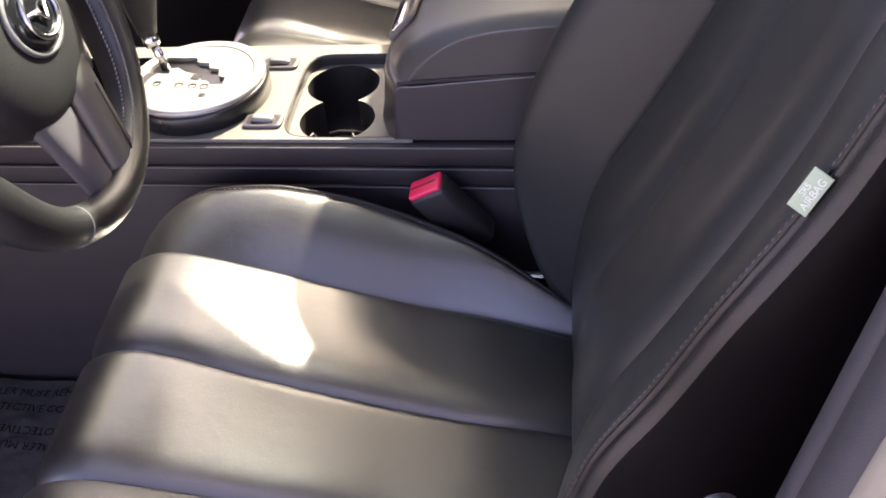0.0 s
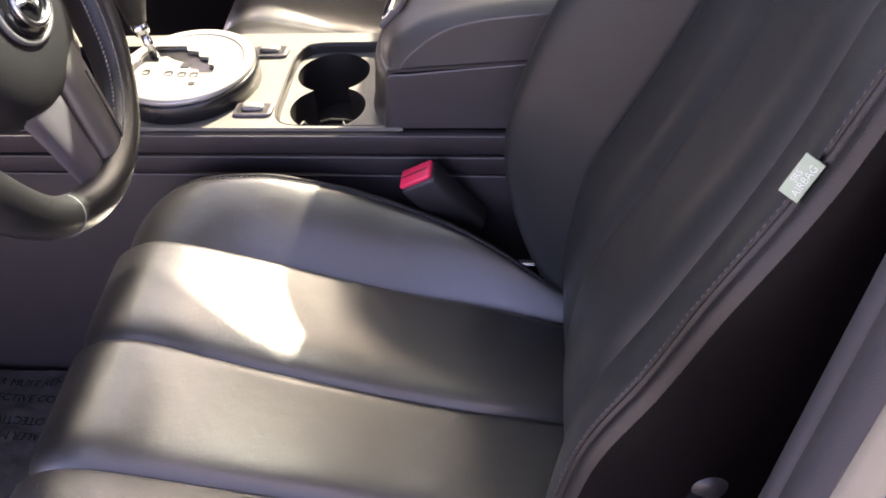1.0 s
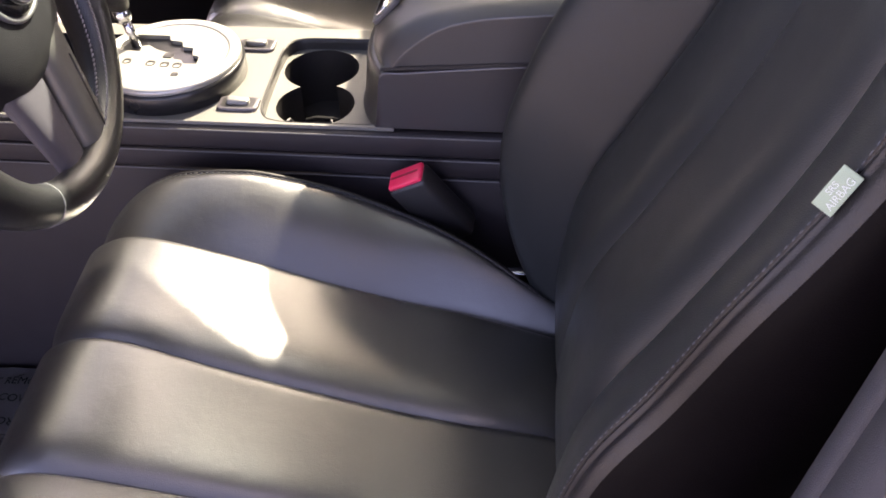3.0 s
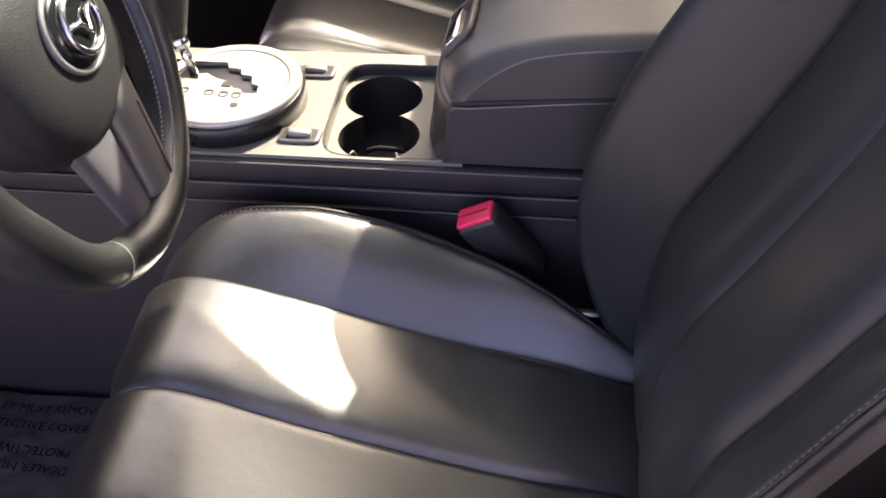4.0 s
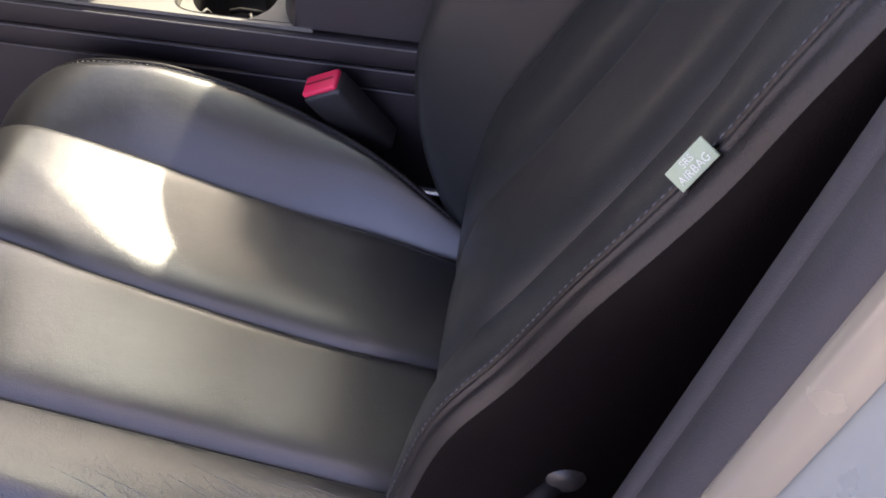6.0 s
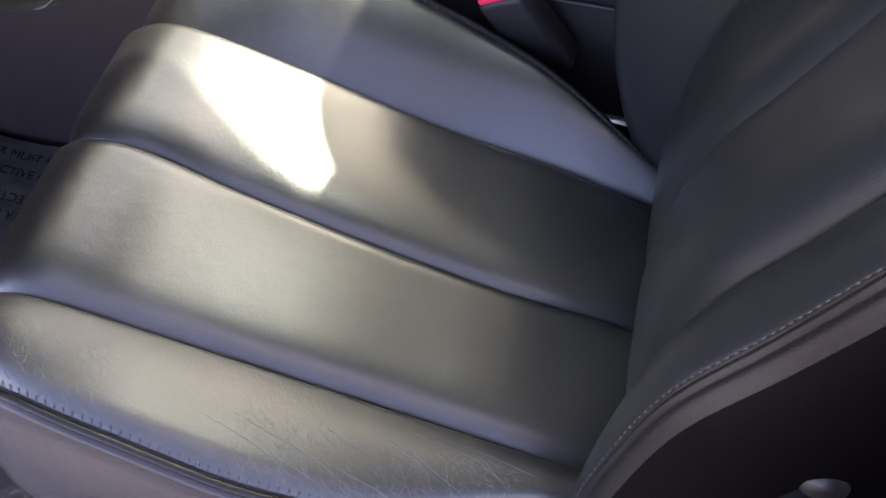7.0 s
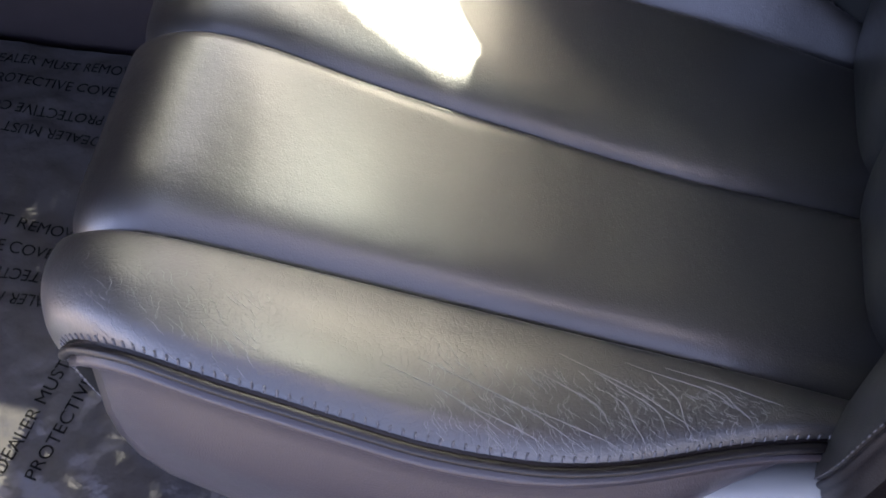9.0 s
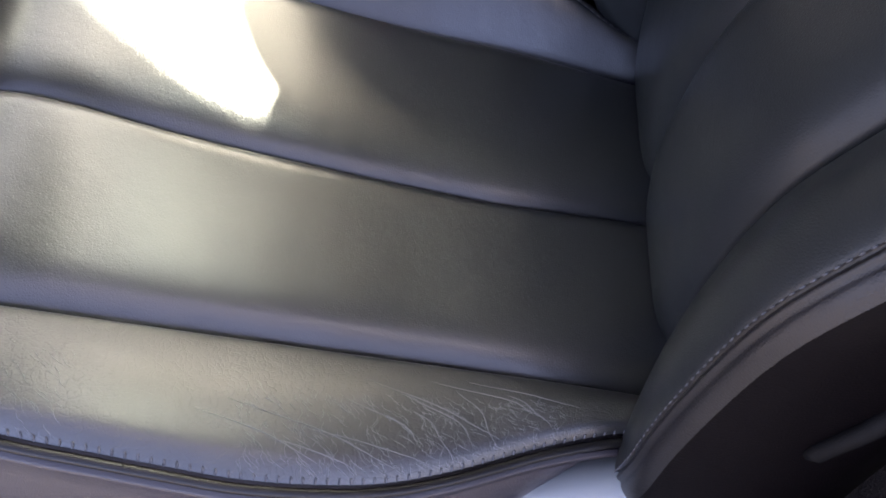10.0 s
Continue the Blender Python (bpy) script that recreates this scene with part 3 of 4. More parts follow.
def rays(n=120):
    """The tray's outline and the outline of the two joined wells, by directions from the middle."""
    mid = ((CUPS[0][0] + CUPS[1][0]) / 2, (CUPS[0][1] + CUPS[1][1]) / 2)
    eight, tray = [], []
    for k in range(n):
        a = 2 * math.pi * k / n
        d = (math.cos(a), math.sin(a))
        far = 0.016
        for c in CUPS:
            ox, oy = mid[0] - c[0], mid[1] - c[1]
            bq = ox * d[0] + oy * d[1]
            disc = bq * bq - (ox * ox + oy * oy - CUP_R ** 2)
            if disc > 0:
                far = max(far, -bq + math.sqrt(disc))
        eight.append((mid[0] + far * d[0], mid[1] + far * d[1]))
        t = 1 / (abs(d[0] / 0.072) ** 6 + abs(d[1] / 0.086) ** 6) ** (1 / 6)
        tray.append((-0.045 + t * d[0] - 0.04 * t * d[1], 0.086 + t * d[1]))
    return tray, eight


TRAY, EIGHT = rays()
part("surround", sheet([[Vector((x, y, 0.389)) for x, y in TRAY], [Vector((x, y, 0.3895)) for x, y in EIGHT]], closed=True), SILVER, cup, "silver surround", False)
def around(loop, f):
    return [(-0.045 + (x + 0.045) * f, 0.086 + (y - 0.086) * (1 + (f - 1) * 0.65)) for x, y in loop]


part("rim_wall", sheet([[Vector((x, y, z)) for x, y in around(TRAY, f)] for f, z in ((1.006, 0.4022), (0.995, 0.4026), (0.978, 0.4015), (0.968, 0.398), (0.966, 0.3885))], closed=True), BLACK, cup, "black rim of the tray", False)
bm = sheet([[Vector((x, y, z)) for x, y in EIGHT] for z in (0.3895, 0.388, 0.36, 0.322)], closed=True)
bm.verts.ensure_lookup_table()
bm.faces.new(bm.verts[-len(EIGHT):])
part("well", bm, BLACK, cup, "", False)
for dx in (-0.025, 0.024):
    x, y = CUPS[0][0] + dx, CUPS[0][1] - 0.027
    part("spring_tab", tube([(x, y - 0.007, 0.380), (x, y - 0.002, 0.386), (x - 0.1 * dx, y + 0.004, 0.386), (x - 0.2 * dx, y + 0.008, 0.379)], [0.0011, 0.0013, 0.0013, 0.0010], 8), GREYP, cup, "grey spring tab")
part("divider", tube([(CUPS[0][0] - 0.030, 0.0895, 0.342), (CUPS[0][0] - 0.012, 0.0925, 0.346), (CUPS[0][0] + 0.008, 0.0915, 0.346), (CUPS[0][0] + 0.028, 0.0875, 0.342)], 0.0030, 10), SHADE_MATT, cup, "low ridge between the wells")

# foot of the centre stack in front of the selector
stack = thing("centre_stack", "dark plastic foot of the centre stack with a silver side trim", "dashboard part")
part("bin", sheet([[Vector((x, y, z)) for x, y in ((-0.3065, 0.0215), (-0.3065, 0.1685), (-0.4495, 0.1685), (-0.4495, 0.0215))] for z in (0.4012, 0.30, 0.27)], closed=True), SHADE_MATT, stack, "black open bin", False)
part("bin_floor", rbox(-0.45, -0.305, 0.02, 0.17, 0.262, 0.270, 0.002), SHADE_MATT, stack)
part("front_panel", rbox(-0.475, -0.450, -0.002, 0.192, 0.4025, 0.66, 0.008), SHADE_MATT, stack, "dark panel above the bin")
part("side_trim", tube([(-0.38, 0.115, 0.418), (-0.381, 0.124, 0.45), (-0.385, 0.140, 0.49), (-0.40, 0.158, 0.545)], [0.0135, 0.014, 0.014, 0.013], 14), SILVER2, stack, "silver trim strip")
part("inner_trim", tube([(-0.386, 0.092, 0.424), (-0.388, 0.100, 0.455), (-0.392, 0.116, 0.495), (-0.407, 0.134, 0.55)], 0.0085, 10), GREYP, stack, "grey inner trim strip")

# armrest
armrest = thing("armrest", "dark vinyl armrest box with padded lid and chrome latch", "armrest")


def front_x(y):
    return 0.010 + 0.020 * abs((y - 0.096) / 0.1) ** 3


def arm_part(profile, y0, y1, near, far):
    """A padded block: rows along its length from the front; near and far give the drop and the width of its rounded long edges."""
    rows = []
    for x, z, base in profile:
        row = [Vector((x, y0 + 0.0015, base))]
        m = 36
        for k in range(m + 1):
            a = (0.5 - 0.5 * math.cos(math.pi * k / m)) if k <= m / 2 else k / m
            room = max(0, z - base)
            drop = min(near[0] + (0.012 * max(0, 1 - x / 0.08) if near[0] > 0.005 else 0), room * 0.97) * max(0, 1 - a / near[1]) ** 1.5
            u = max(0, 1 - (1 - a) / far[1])
            drop += min(far[0], room * 0.97) * (1 - math.sqrt(max(0, 1 - u * u)))
            y = y0 + (y1 - y0) * a
            v = Vector((x + front_x(y) * max(0.0, 1 - x / 0.12), y, z - drop))
            if k == 0:
                row.append(v + Vector((0, 0.0003, -min(0.008, 0.7 * max(0, v.z - base)))))
                row.append(v + Vector((0, 0.0001, -min(0.0025, 0.5 * max(0, v.z - base)))))
            row.append(v)
        row.append(Vector((x, y1 - 0.002, base)))
        row[0].x, row[-1].x = row[1].x, row[-2].x
        rows.append(row)
    return sheet(rows)


def lid_base(x):
    return 0.4690 + 0.066 * min(0.32, max(0, x))


lid_line = spline([(-0.006, 0, 0.4705), (-0.003, 0, 0.480), (0.009, 0, 0.495), (0.029, 0, 0.508), (0.07, 0, 0.523), (0.16, 0, 0.536), (0.35, 0, 0.544), (0.62, 0, 0.546)], 44)
part("lid", arm_part([(p.x, p.z, lid_base(p.x)) for p in lid_line], -0.004, 0.180, (0.008, 0.09), (0.030, 0.42)), LID_VINYL, armrest, "padded lid")
# thin black strip, slightly proud, that draws the gap's shade as a line
part("lid_gap", sheet([[Vector((x, y, lid_base(x) + dz)) for y, dz in ((-0.0044, -0.0034), (-0.0044, 0.0002), (0.02, 0.0002), (0.02, -0.0034))] for x in (0.022, 0.1, 0.2, 0.32, 0.6)], closed=True), BLACK, armrest, "black strip for the shaded gap under the lid", False)
box_line = spline([(-0.024, 0, 0.4005), (-0.021, 0, 0.412), (-0.0165, 0, 0.44), (-0.010, 0, 0.4635), (0.02, 0, 0.4660), (0.10, 0, 0.472), (0.30, 0, 0.485), (0.62, 0, 0.4865)], 44)
part("box", arm_part([(p.x, p.z, 0.400) for p in box_line], -0.003, 0.195, (0.001, 0.03), (0.006, 0.06)), VINYL, armrest)
th = radians(44)
lm = Matrix(((0, -1, 0), (math.sin(th), 0, math.cos(th)), (-math.cos(th), 0, math.sin(th)))).transposed().to_4x4()
lm = Matrix.Translation((S * 0.0195, S * 0.092, S * 0.498)) @ lm
frame_part = part("latch_frame", prism(ring_outline(0, 0, 0.040, 0.0205, 40, 7), -0.003, 0.0022, [ring_outline(0, 0, 0.035, 0.0155, 40, 7)], 0.001), GREYP, armrest, "grey latch frame")
recess = part("latch_recess", prism(ring_outline(0, 0, 0.036, 0.0165, 40, 7), -0.004, 0.0), BLACK, armrest, "black latch recess", False)
handle = part("latch_handle", rbox(-0.030, 0.030, -0.0145, 0.0005, -0.002, 0.0042, 0.0025), CHROME, armrest, "chrome latch handle")
for ob in (frame_part, recess, handle):
    ob.matrix_basis = lm

# gear selector
gate = thing("gear_selector", "round silver automatic gear selector plate with stepped slot", "gear selector")
DX, DY, DZ = -0.224, 0.082, 0.43
part("base", prism(ring_outline(DX, DY, 0.079, 0.080, 64), 0.401, 0.424, bevel=0.004), GLOSSRING, gate, "dark plastic ring under the plate")
# ring in a paler silver than the plate: the light round its edge is painted
part("rim", prism(ring_outline(DX, DY, 0.0765, 0.0775, 64), 0.422, 0.4298, [ring_outline(DX, DY, 0.0625, 0.0635, 64)], 0.003), SILVER2, gate, "satin silver rim, coloured brighter for the light on it")
SLOT = [(-0.279, 0.122), (-0.236, 0.121), (-0.232, 0.111), (-0.218, 0.109), (-0.214, 0.098), (-0.202, 0.096), (-0.198, 0.081), (-0.190, 0.078), (-0.188, 0.063),
        (-0.203, 0.063), (-0.207, 0.070), (-0.216, 0.072), (-0.222, 0.083), (-0.240, 0.090), (-0.252, 0.099), (-0.260, 0.097), (-0.258, 0.086), (-0.281, 0.088), (-0.285, 0.114)]
part("plate", prism(ring_outline(DX, DY, 0.0628, 0.0638, 64), 0.421, 0.4285, [SLOT]), PLATE, gate, "silver plate", False)
part("slot_bottom", prism(ring_outline(DX, DY, 0.060, 0.060, 32), 0.412, 0.4145), BLACK, gate, "", False)
for x, y, w, h in ((-0.265, 0.065, 0.007, 0.008), (-0.238, 0.062, 0.008, 0.008), (-0.222, 0.060, 0.008, 0.008), (-0.208, 0.059, 0.008, 0.008), (-0.205, 0.041, 0.006, 0.005)):
    part("gear_mark", prism(ring_outline(x, y, w / 2 + 0.001, h / 2 + 0.001, 16, 3), 0.4284, 0.4291, [ring_outline(x, y - 0.0012, w / 2 - 0.0006, h / 2 - 0.0006, 16, 3)] if h > 0.006 else ()), BLACK, gate, "dark gear mark", False)
part("lock_release", prism([(-0.229, 0.074), (-0.219, 0.073), (-0.218, 0.081), (-0.228, 0.083)], 0.4284, 0.4295), BLACK, gate, "small black lock release", False)
lever = part("lever_shaft", tube([(-0.268, 0.106, 0.414), (-0.271, 0.104, 0.438), (-0.274, 0.101, 0.460)], [0.0055, 0.0052, 0.005], 16), CHROME, gate, "chrome lever shaft")
part("collar", tube([(-0.274, 0.101, 0.457), (-0.2745, 0.1005, 0.462), (-0.276, 0.100, 0.475)], [0.0085, 0.0095, 0.0085], 20), CHROME, gate, "chrome collar")
knob_rows = [(0.0, 0.011), (0.012, 0.013), (0.03, 0.017), (0.05, 0.0205), (0.065, 0.021), (0.078, 0.018), (0.086, 0.012), (0.0885, 0.004)]
knob = part("knob", tube([(-0.276 + 0.08 * h, 0.100 - 0.08 * h, 0.473 + h) for h, r in knob_rows], [r for h, r in knob_rows], 24), HUB, gate, "black leather knob")
cap_rows = [(0.0765, 0.0184), (0.080, 0.0176), (0.084, 0.0145), (0.088, 0.009), (0.0905, 0.002)]
part("knob_cap", tube([(-0.272 + 0.10 * h, 0.097 - 0.10 * h, 0.474 + h) for h, r in cap_rows], [r for h, r in cap_rows], 24), SILVER2, gate, "silver cap on the knob")

# switches
for x, y in ((-0.137, 0.028), (-0.149, 0.149)):
    sw = thing("seat_heater_switch", "small silver rocker switch in a grey bezel", "switch", "console switches")
    part("bezel", prism(ring_outline(x, y, 0.0215, 0.0125, 40, 6), 0.401, 0.4055, bevel=0.0015), WEB, sw)
    part("well", prism(ring_outline(x, y, 0.0178, 0.0092, 40, 6), 0.4054, 0.4058), BLACK, sw, "black recess", False)
    rk = part("rocker", rbox(-0.0120, 0.0120, -0.0055, 0.0055, -0.004, 0.0036, 0.003), ROCKER, sw, "silver rocker")
    rk.matrix_basis = place(x, y, 0.4070, 0, 4, 0)


# belt buckle
buckle = thing("seat_belt_buckle", "black seat belt buckle with red release button beside the seat", "buckle")
part("housing", rbox(-0.022, 0.022, -0.014, 0.014, -0.066, 0.028, 0.006), BLACK, buckle)
part("release_button", rbox(-0.0195, 0.0195, -0.0115, 0.0115, 0.0255, 0.0322, 0.003), RED, buckle, "red release button")
part("button_groove", rbox(-0.016, 0.016, -0.001, 0.001, 0.0323, 0.0331, 0.0003), mat("dark_red", (0.25, 0.01, 0.02), 0.5), buckle, "groove in the red button")
buckle.matrix_basis = place(0.061, -0.035, 0.345, 14, -30, -8)
stalk = thing("buckle_stalk", "bright metal seat bracket between seat and console", "bracket")
part("plate", rbox(0.125, 0.185, -0.062, -0.050, 0.235, 0.268, 0.004), CHROME, stalk)
part("foot", rbox(0.13, 0.18, -0.062, -0.040, 0.0, 0.24, 0.004), BLACK, stalk, "black foot of the bracket")

# steering wheel
wheel = thing("steering_wheel", "black leather steering wheel with grey lower spoke and emblem", "steering wheel")


def grip(a):
    """Half the thickness of the rim, fuller at the grips than at the foot."""
    f = min(1, max(0, (math.sin(a) + 0.87) / 0.45))
    return 0.0150 + 0.0045 * f * f * (3 - 2 * f)


def rim_point(a, b):
    r = grip(a)
    q = R_OUT - r + r * math.cos(b)
    return Vector((q * math.cos(a), q * math.sin(a), 1.05 * r * math.sin(b)))


def rim_ring(n=96, sides=20):
    return sheet([[rim_point(2 * math.pi * i / n, 2 * math.pi * k / sides) for k in range(sides)] for i in range(n + 1)], closed=True)


def dome(rx, ry, h, base, power=2.4, cx=0.0, cy=0.0, n=48, rings=10):
    rows = []
    for k in range(rings + 1):
        a = k / rings * math.pi / 2
        s, z = math.cos(a) ** 0.6 if k < rings else 0.02, base + h * math.sin(a)
        rows.append([Vector((x, y, z)) for x, y in ring_outline(cx, cy, rx * s, ry * s, n, power)])
    rows.insert(0, [Vector((x, y, base - 0.03)) for x, y in ring_outline(cx, cy, rx * 0.92, ry * 0.92, n, power)])
    bm = sheet(rows, closed=True)
    bm.verts.ensure_lookup_table()
    bm.faces.new(bm.verts[-n:])
    return bm


R_OUT = 0.163
part("rim", rim_ring(), RIM_LEATHER, wheel, "black leather rim")
part("airbag_cover", dome(0.082, 0.074, 0.030, 0.0, 2.6), HUB, wheel, "dark airbag cover")
part("emblem_field", dome(0.034, 0.026, 0.006, 0.031, 2.0), GLOSS, wheel, "gloss black oval emblem field")
part("emblem_frame", tube([(0.0355 * math.cos(a), 0.0275 * math.sin(a), 0.0305) for a in [2 * math.pi * k / 40 for k in range(41)]], 0.0022, 8, False), GREYP, wheel, "grey oval frame")
part("emblem_ring", tube([(0.022 * math.cos(a), 0.018 * math.sin(a), 0.0375) for a in [2 * math.pi * k / 40 for k in range(41)]], 0.0022, 8, False), CHROME, wheel, "chrome emblem ring")
part("emblem_bar", tube([(-0.020, 0.004, 0.0372), (-0.007, 0.002, 0.039), (0.0, -0.007, 0.039), (0.007, 0.002, 0.039), (0.020, 0.004, 0.0372)], 0.002, 8), CHROME, wheel, "chrome emblem bar")


def spoke(inner, outer, thick, z0, z1):
    """A flat arm between two chords, dished from hub to rim."""
    rows = []
    for k in range(9):
        f = k / 8
        a = Vector((*inner[0], 0)).lerp(Vector((*outer[0], 0)), f)
        c = Vector((*inner[1], 0)).lerp(Vector((*outer[1], 0)), f)
        z = z0 + (z1 - z0) * f
        row = []
        for j in range(7):
            g = j / 6
            p = a.lerp(c, g)
            row.append(Vector((p.x, p.y, z + thick * (1 - (2 * g - 1) ** 4))))
        row += [Vector((c.x, c.y, z - thick)), Vector((a.x, a.y, z - thick))]
        rows.append(row)
    return sheet(rows, closed=True)


part("spoke", spoke([(0.000, -0.050), (0.044, -0.044)], [(0.000, -0.144), (0.046, -0.136)], 0.007, 0.018, 0.003), SPOKE, wheel, "grey satin lower spoke")
part("spoke_web", spoke([(-0.060, -0.046), (0.000, -0.052)], [(-0.030, -0.141), (0.001, -0.144)], 0.005, 0.012, -0.002), WEB, wheel, "dark spoke web")
part("spoke_seam", tube([(0.024, -0.072, 0.0235), (0.028, -0.134, 0.0115)], 0.0008, 6), BLACK, wheel, "dark seam along the spoke")
part("spoke_edge", tube([(-0.007, -0.1435, 0.009), (0.000, -0.1495, 0.013), (0.020, -0.1490, 0.0140), (0.040, -0.1440, 0.013), (0.047, -0.1360, 0.009)], 0.0012, 8), CHROME, wheel, "thin bright edge of the spoke")
for a in (-122, -205):
    a = radians(a)
    part("rim_seam", tube([rim_point(a, 2 * math.pi * k / 24) for k in range(25)], 0.0006, 6, False), GREYP, wheel, "pale seam across the rim")
bm = bmesh.new()
for k in range(88):
    a = radians(-78) + radians(150) * k / 88
    for ph, off in ((2.35, 0.45), (2.85, -0.45)):
        m = Matrix.Translation(rim_point(a, ph)) @ Matrix.Rotation(a + off + math.pi / 2, 4, 'Z') @ Matrix.Diagonal((0.0030, 0.0009, 0.0010, 1))
        bmesh.ops.create_icosphere(bm, subdivisions=1, radius=1.0, matrix=m)
part("rim_stitching", bm, RIM_THREAD, wheel, "grey stitching on the rim")
A_W, B_W = radians(18.6), radians(7.1)
wn = Vector((math.cos(A_W) * math.cos(B_W), math.cos(A_W) * math.sin(B_W), math.sin(A_W)))
ww = Vector((-math.sin(B_W), math.cos(B_W), 0))
wu = wn.cross(ww)
wheel.matrix_basis = Matrix.Translation((S * -0.200, S * -0.253, S * 0.666)) @ Matrix((ww, wu, wn)).transposed().to_4x4()
column = thing("steering_column", "dark plastic steering column shroud behind the wheel", "steering column")
part("shroud", tube([Vector((-0.205, -0.254, 0.664)) - wn * d for d in (0.02, 0.06, 0.20, 0.34)], [0.035, 0.048, 0.055, 0.06], 20), PLASTIC, column)


# airbag tag on the backrest seam
def row_at_z(rows, z):
    return min(rows, key=lambda r: abs(r[0].z - z))


tag = thing("airbag_tag", "pale green cloth airbag tag sewn into the backrest seam", "label")
p0, p1 = row_at_z(BS[0][1], 0.648)[0], row_at_z(BS[0][1], 0.690)[0]
along = (p1 - p0).normalized()
across = Vector((0.62, -0.42, -0.28))
across = (across - along * across.dot(along)).normalized()
up = along.cross(across).normalized()
if up.y > 0:
    up = -up
tm = Matrix((along, across, along.cross(across))).transposed().to_4x4()
mid = (p0 + p1) / 2 + across * -0.0005 + up * 0.0050 - along * 0.0010
part("cloth", rbox(-0.0125, 0.0125, -0.0056, 0.0056, -0.0006, 0.0006, 0.0004), TAG, tag)
tag.matrix_basis = Matrix.Translation(S * mid) @ tm
face = 1 if (tm @ Vector((0, 0, 1))).y < 0 else -1
for body, off, size in (("SRS", 0.0025, 0.0048), ("AIRBAG", -0.0021, 0.0056)):
    text_mesh("tag_text", body, S * size, Matrix.Translation((0, S * off * face, S * 0.0008 * face)) @ (Matrix.Rotation(math.pi, 4, 'X') if face < 0 else Matrix.Identity(4)), TAG_TEXT, tag)

# recline lever on the backrest side
adj = thing("recline_lever", "dark plastic recline lever with a round hub on the backrest side", "lever")
bm = dome(0.0135, 0.0135, 0.012, 0.0, 2.0, n=28)
part("hub", bm, BLACK, adj)
part("handle", tube([(-0.003, -0.004, 0.004), (-0.012, -0.018, 0.010), (-0.026, -0.041, 0.015), (-0.040, -0.064, 0.017), (-0.043, -0.069, 0.016)], [0.0080, 0.0062, 0.0050, 0.0048, 0.0025], 14), LEVER, adj)
adj.matrix_basis = place(0.298, -0.442, 0.432, 90, 0, 0)


# creases in the worn outer bolster
def on_bolster(x, q):
    """Place on the near bolster: q 0 at its seam, 1 at its stitched edge."""
    rows = CS[0][1][20:]
    best = min(range(len(rows) - 1), key=lambda i: abs(rows[i][14].x - x))
    a = rows[best]
    f = math.acos(1 - 2 * min(1, max(0, 1 - q))) / math.pi * 28
    j = min(27, max(0, int(f)))
    p = a[j].lerp(a[j + 1], f - j)
    nxt = rows[best + 1]
    p2 = nxt[j].lerp(nxt[j + 1], f - j)
    g = (x - a[14].x) / max(1e-5, nxt[14].x - a[14].x)
    return p.lerp(p2, max(-0.5, min(1.5, g)))


rng = random.Random(4)
LINES = [(0.045, 0.25, 0.118, 0.93), (-0.025, 0.52, 0.062, 0.96), (0.012, 0.66, 0.078, 0.96), (-0.04, 0.62, 0.02, 0.90), (0.092, 0.30, 0.112, 0.92), (0.12, 0.35, 0.142, 0.85),
         (0.078, 0.22, 0.135, 0.62), (0.03, 0.42, 0.072, 0.80), (0.06, 0.35, 0.10, 0.85), (0.10, 0.20, 0.158, 0.55), (-0.005, 0.75, 0.04, 0.95), (0.068, 0.50, 0.088, 0.95)]
for x0, q0, x1, q1 in LINES:
    n = 14
    pts = []
    w = rng.uniform(0.10, 0.16)
    for k in range(n + 1):
        f = k / n
        x = x0 + (x1 - x0) * (f + w * math.sin(math.pi * f)) + 0.0012 * math.sin(9 * f + 5 * w * 20)
        q = q0 + (q1 - q0) * (f - 0.6 * w * math.sin(math.pi * f))
        pts.append(on_bolster(x, q) + Vector((0, 0, 0.0001)))
    part("crease", tube(pts, [0.00006 + 0.00026 * math.sin(math.pi * (0.08 + 0.88 * k / n)) for k in range(n + 1)], 5), CREASE, driver_seat, "pale worn crease")
bm = bmesh.new()
for _ in range(520):
    if rng.random() < 0.85:
        x, q = rng.uniform(-0.02, 0.15), rng.uniform(0.4, 0.97)
    else:
        x, q = rng.uniform(-0.20, -0.10), rng.uniform(0.35, 0.98)
    ln, tilt = rng.uniform(0.004, 0.013), rng.uniform(-0.3, 1.0)
    pts = [on_bolster(x + ln * tilt * (f - 0.5) + 0.0008 * math.sin(7 * f + q * 30), min(0.98, q + ln * 9 * (f - 0.5))) + Vector((0, 0, 0.00005)) for f in (0, 0.25, 0.5, 0.75, 1)]
    sub = tube(pts, [0.00004, 0.00013, 0.00017, 0.00013, 0.00004], 4)
    me = bpy.data.meshes.new("tmp")
    sub.to_mesh(me)
    sub.free()
    bm.from_mesh(me)
    bpy.data.meshes.remove(me)
tagged(part("fine_creases", bm, CREASE, driver_seat, "fine worn creases"), kind="stuff")

# protective film on the floor
film = thing("protective_film", "crumpled clear protective film with black print over the floor mat", "floor film")


def film_z(x, y):
    v = Vector((x * 9, y * 9, 0.3))
    return 0.014 + 0.010 * noise.noise(v) + 0.005 * abs(noise.noise(v * 2.7)) + 0.002 * noise.noise(v * 8) + 0.02 * max(0, -y - 0.40) / 0.1 * abs(noise.noise(v * 1.6 + Vector((3, 1, 0))))


nx, ny = 110, 110
part("sheet", sheet([[Vector((-0.80 + 0.62 * i / nx, -0.50 + 0.485 * j / ny, film_z(-0.80 + 0.62 * i / nx, -0.50 + 0.485 * j / ny))) for j in range(ny + 1)] for i in range(nx + 1)]), FILM, film)


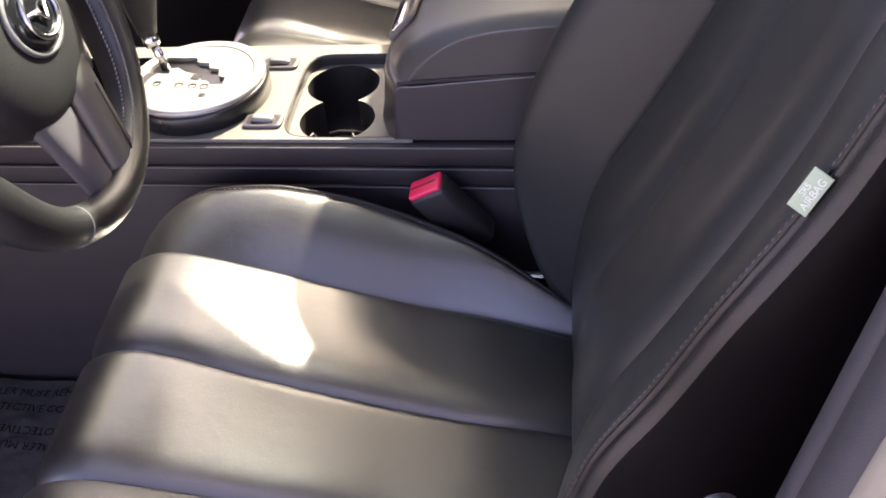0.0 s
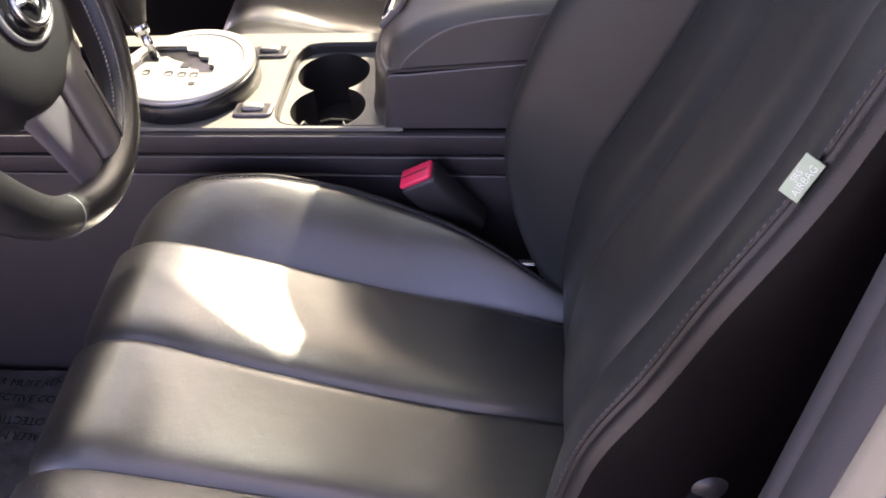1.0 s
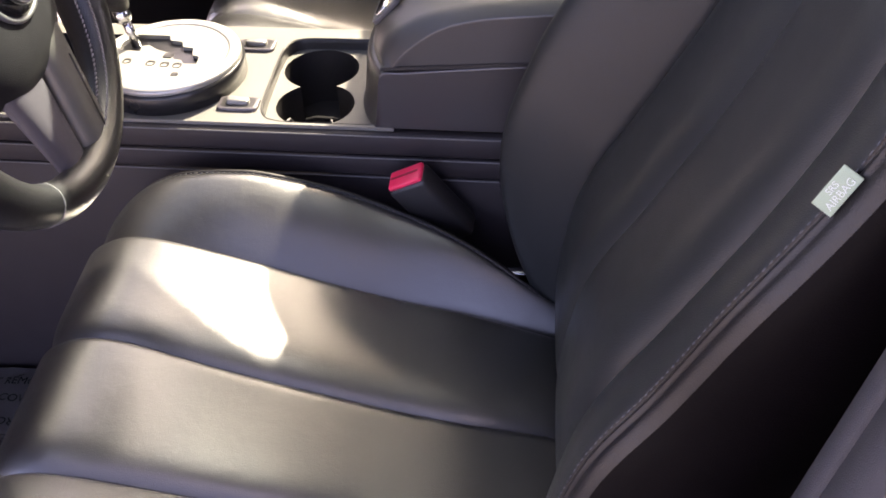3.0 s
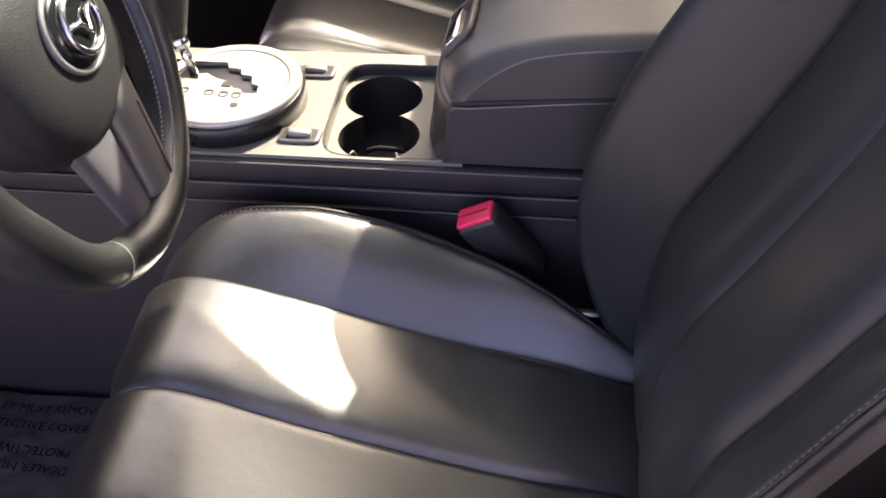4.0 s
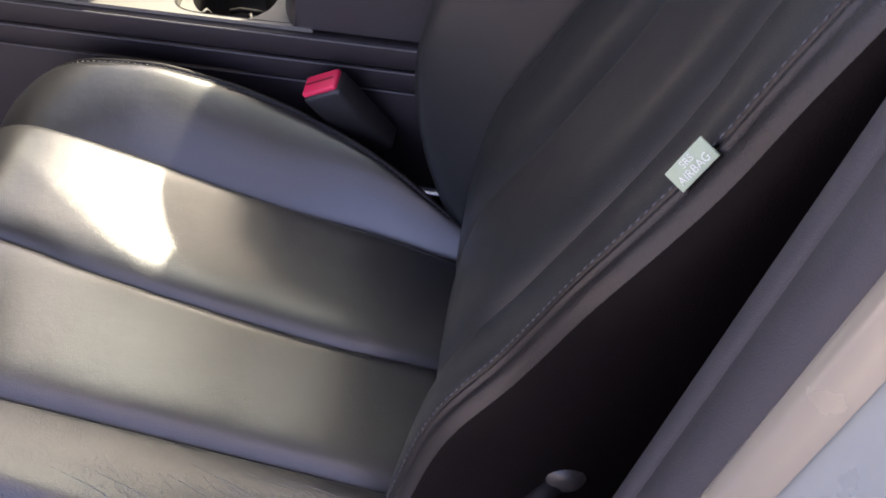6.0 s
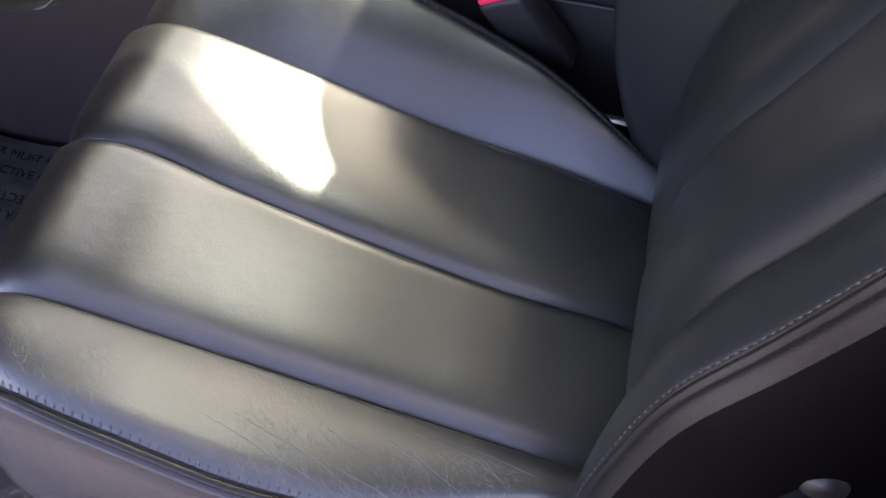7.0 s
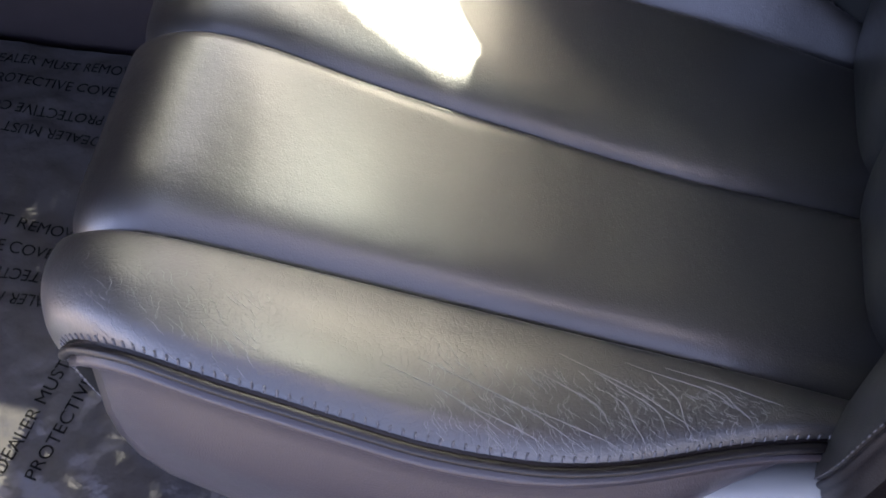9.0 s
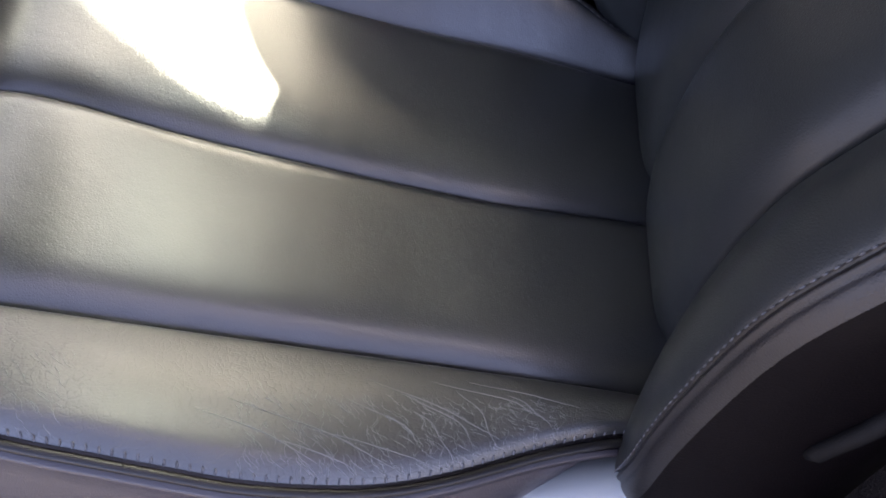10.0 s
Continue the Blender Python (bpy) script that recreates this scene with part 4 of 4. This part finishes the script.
def film_text(body, x, y, turn, size=0.0165):
    ob = text_mesh("film_print", body, S * size, Matrix.Identity(4), INK, film, 0.0)
    me = ob.data
    c, s = math.cos(radians(turn)), math.sin(radians(turn))
    for v in me.vertices:
        px, py = v.co.x / S, v.co.y / S
        wx, wy = x + c * px - s * py, y + s * px + c * py
        v.co = (S * wx, S * wy, S * (film_z(wx, wy) + 0.0028))


for x, y, turn in ((-0.515, -0.053, 0), (-0.500, -0.245, 0), (-0.520, -0.440, 0)):
    film_text("DEALER MUST REMOVE", x, y + 0.013, turn)
    film_text("PROTECTIVE COVER", x + 0.004, y - 0.013, turn)
for x, y in ((-0.52, -0.112), (-0.475, -0.294)):
    film_text("PROTECTIVE COVER", x, y + 0.011, 180)
    film_text("DEALER MUST REMOVE", x - 0.004, y - 0.013, 180)
film_text("DEALER MUST REMOVE", -0.376, -0.375, 80)
film_text("PROTECTIVE COVER", -0.350, -0.385, 80)

# a crumb in the fold of the seat
crumb = thing("crumb", "tiny pale crumb in the fold of the seat", "crumb")
bm = bmesh.new()
bmesh.ops.create_icosphere(bm, subdivisions=2, radius=1.0, matrix=Matrix.Diagonal((0.004, 0.0022, 0.0018, 1)))
for v in bm.verts:
    v.co *= 1 + 0.25 * noise.noise(v.co * 700)
part("body", bm, WHITE, crumb)
crumb.matrix_basis = place(0.198, -0.112, 0.2545, 0, 10, 25)

# card on the far seat
card = thing("paper_card", "small white paper card on the passenger seat", "card")
part("sheet", rbox(-0.021, 0.021, -0.022, 0.022, -0.0006, 0.0006, 0.0003), WHITE, card)
card.matrix_basis = place(0.066, 0.560, 0.318, 62, 6, 4)


# ---------------------------------------------------------------- door pillar, sill, dashboard
def post(name, pts, material, label):
    rows = []
    for z in (-0.1, 0.3, 0.6, 0.9, 1.3):
        rows.append([Vector((x + (z - 0.56) * 0.17, y, z)) for x, y in pts])
    return structure(name, sheet(rows), material, label, True)


post("pillar_trim", [(0.55, -0.46), (0.36, -0.482), (0.335, -0.490), (0.326, -0.500), (0.3225, -0.512), (0.3225, -0.520), (0.3255, -0.5215), (0.3255, -0.5235), (0.3225, -0.525), (0.3225, -0.548), (0.330, -0.555)], TRIM, "grey plastic trim of the door pillar")
post("pillar_edge", [(0.328, -0.554), (0.327, -0.558), (0.329, -0.564), (0.340, -0.570)], PAINT, "champagne painted edge of the door pillar")
post("pillar_body", [(0.339, -0.566), (0.350, -0.575), (0.36, -0.60), (0.38, -0.64), (0.42, -0.68), (0.7, -0.69)], PAINT2, "pale painted body pillar")
structure("door_sill", rbox(-0.9, 0.7, -0.66, -0.52, -0.10, 0.02, 0.02), PAINT2, "pale painted door sill", True)
structure("dashboard", rbox(-1.0, -0.46, -0.45, 0.75, 0.45, 0.80, 0.05), PLASTIC, "dark plastic dashboard", True)


# ---------------------------------------------------------------- pieces that belong to a part
def nest(owner, piece, holder):
    """Hang the pieces of one name under a part of the same thing."""
    parts = [c for c in owner.children]
    home = [c for c in parts if c.name.split(".")[0] == holder][0]
    for c in parts:
        if c.name.split(".")[0] == piece:
            m = home.matrix_basis.inverted() @ c.matrix_basis
            c.parent = home
            c.matrix_basis = m


for owner, piece, holder in ((armrest, "latch_recess", "latch_frame"), (armrest, "latch_handle", "latch_frame"), (wheel, "emblem_field", "airbag_cover"), (wheel, "emblem_frame", "airbag_cover"),
                             (wheel, "emblem_ring", "airbag_cover"), (wheel, "emblem_bar", "airbag_cover"), (wheel, "rim_stitching", "rim"), (wheel, "rim_seam", "rim"), (wheel, "spoke_seam", "spoke"),
                             (wheel, "spoke_edge", "spoke"), (gate, "gear_mark", "plate"), (gate, "lock_release", "plate"), (gate, "knob_cap", "knob"), (buckle, "button_groove", "release_button"),
                             (film, "film_print", "sheet"), (tag, "tag_text", "cloth"), (cup, "spring_tab", "well")):
    nest(owner, piece, holder)
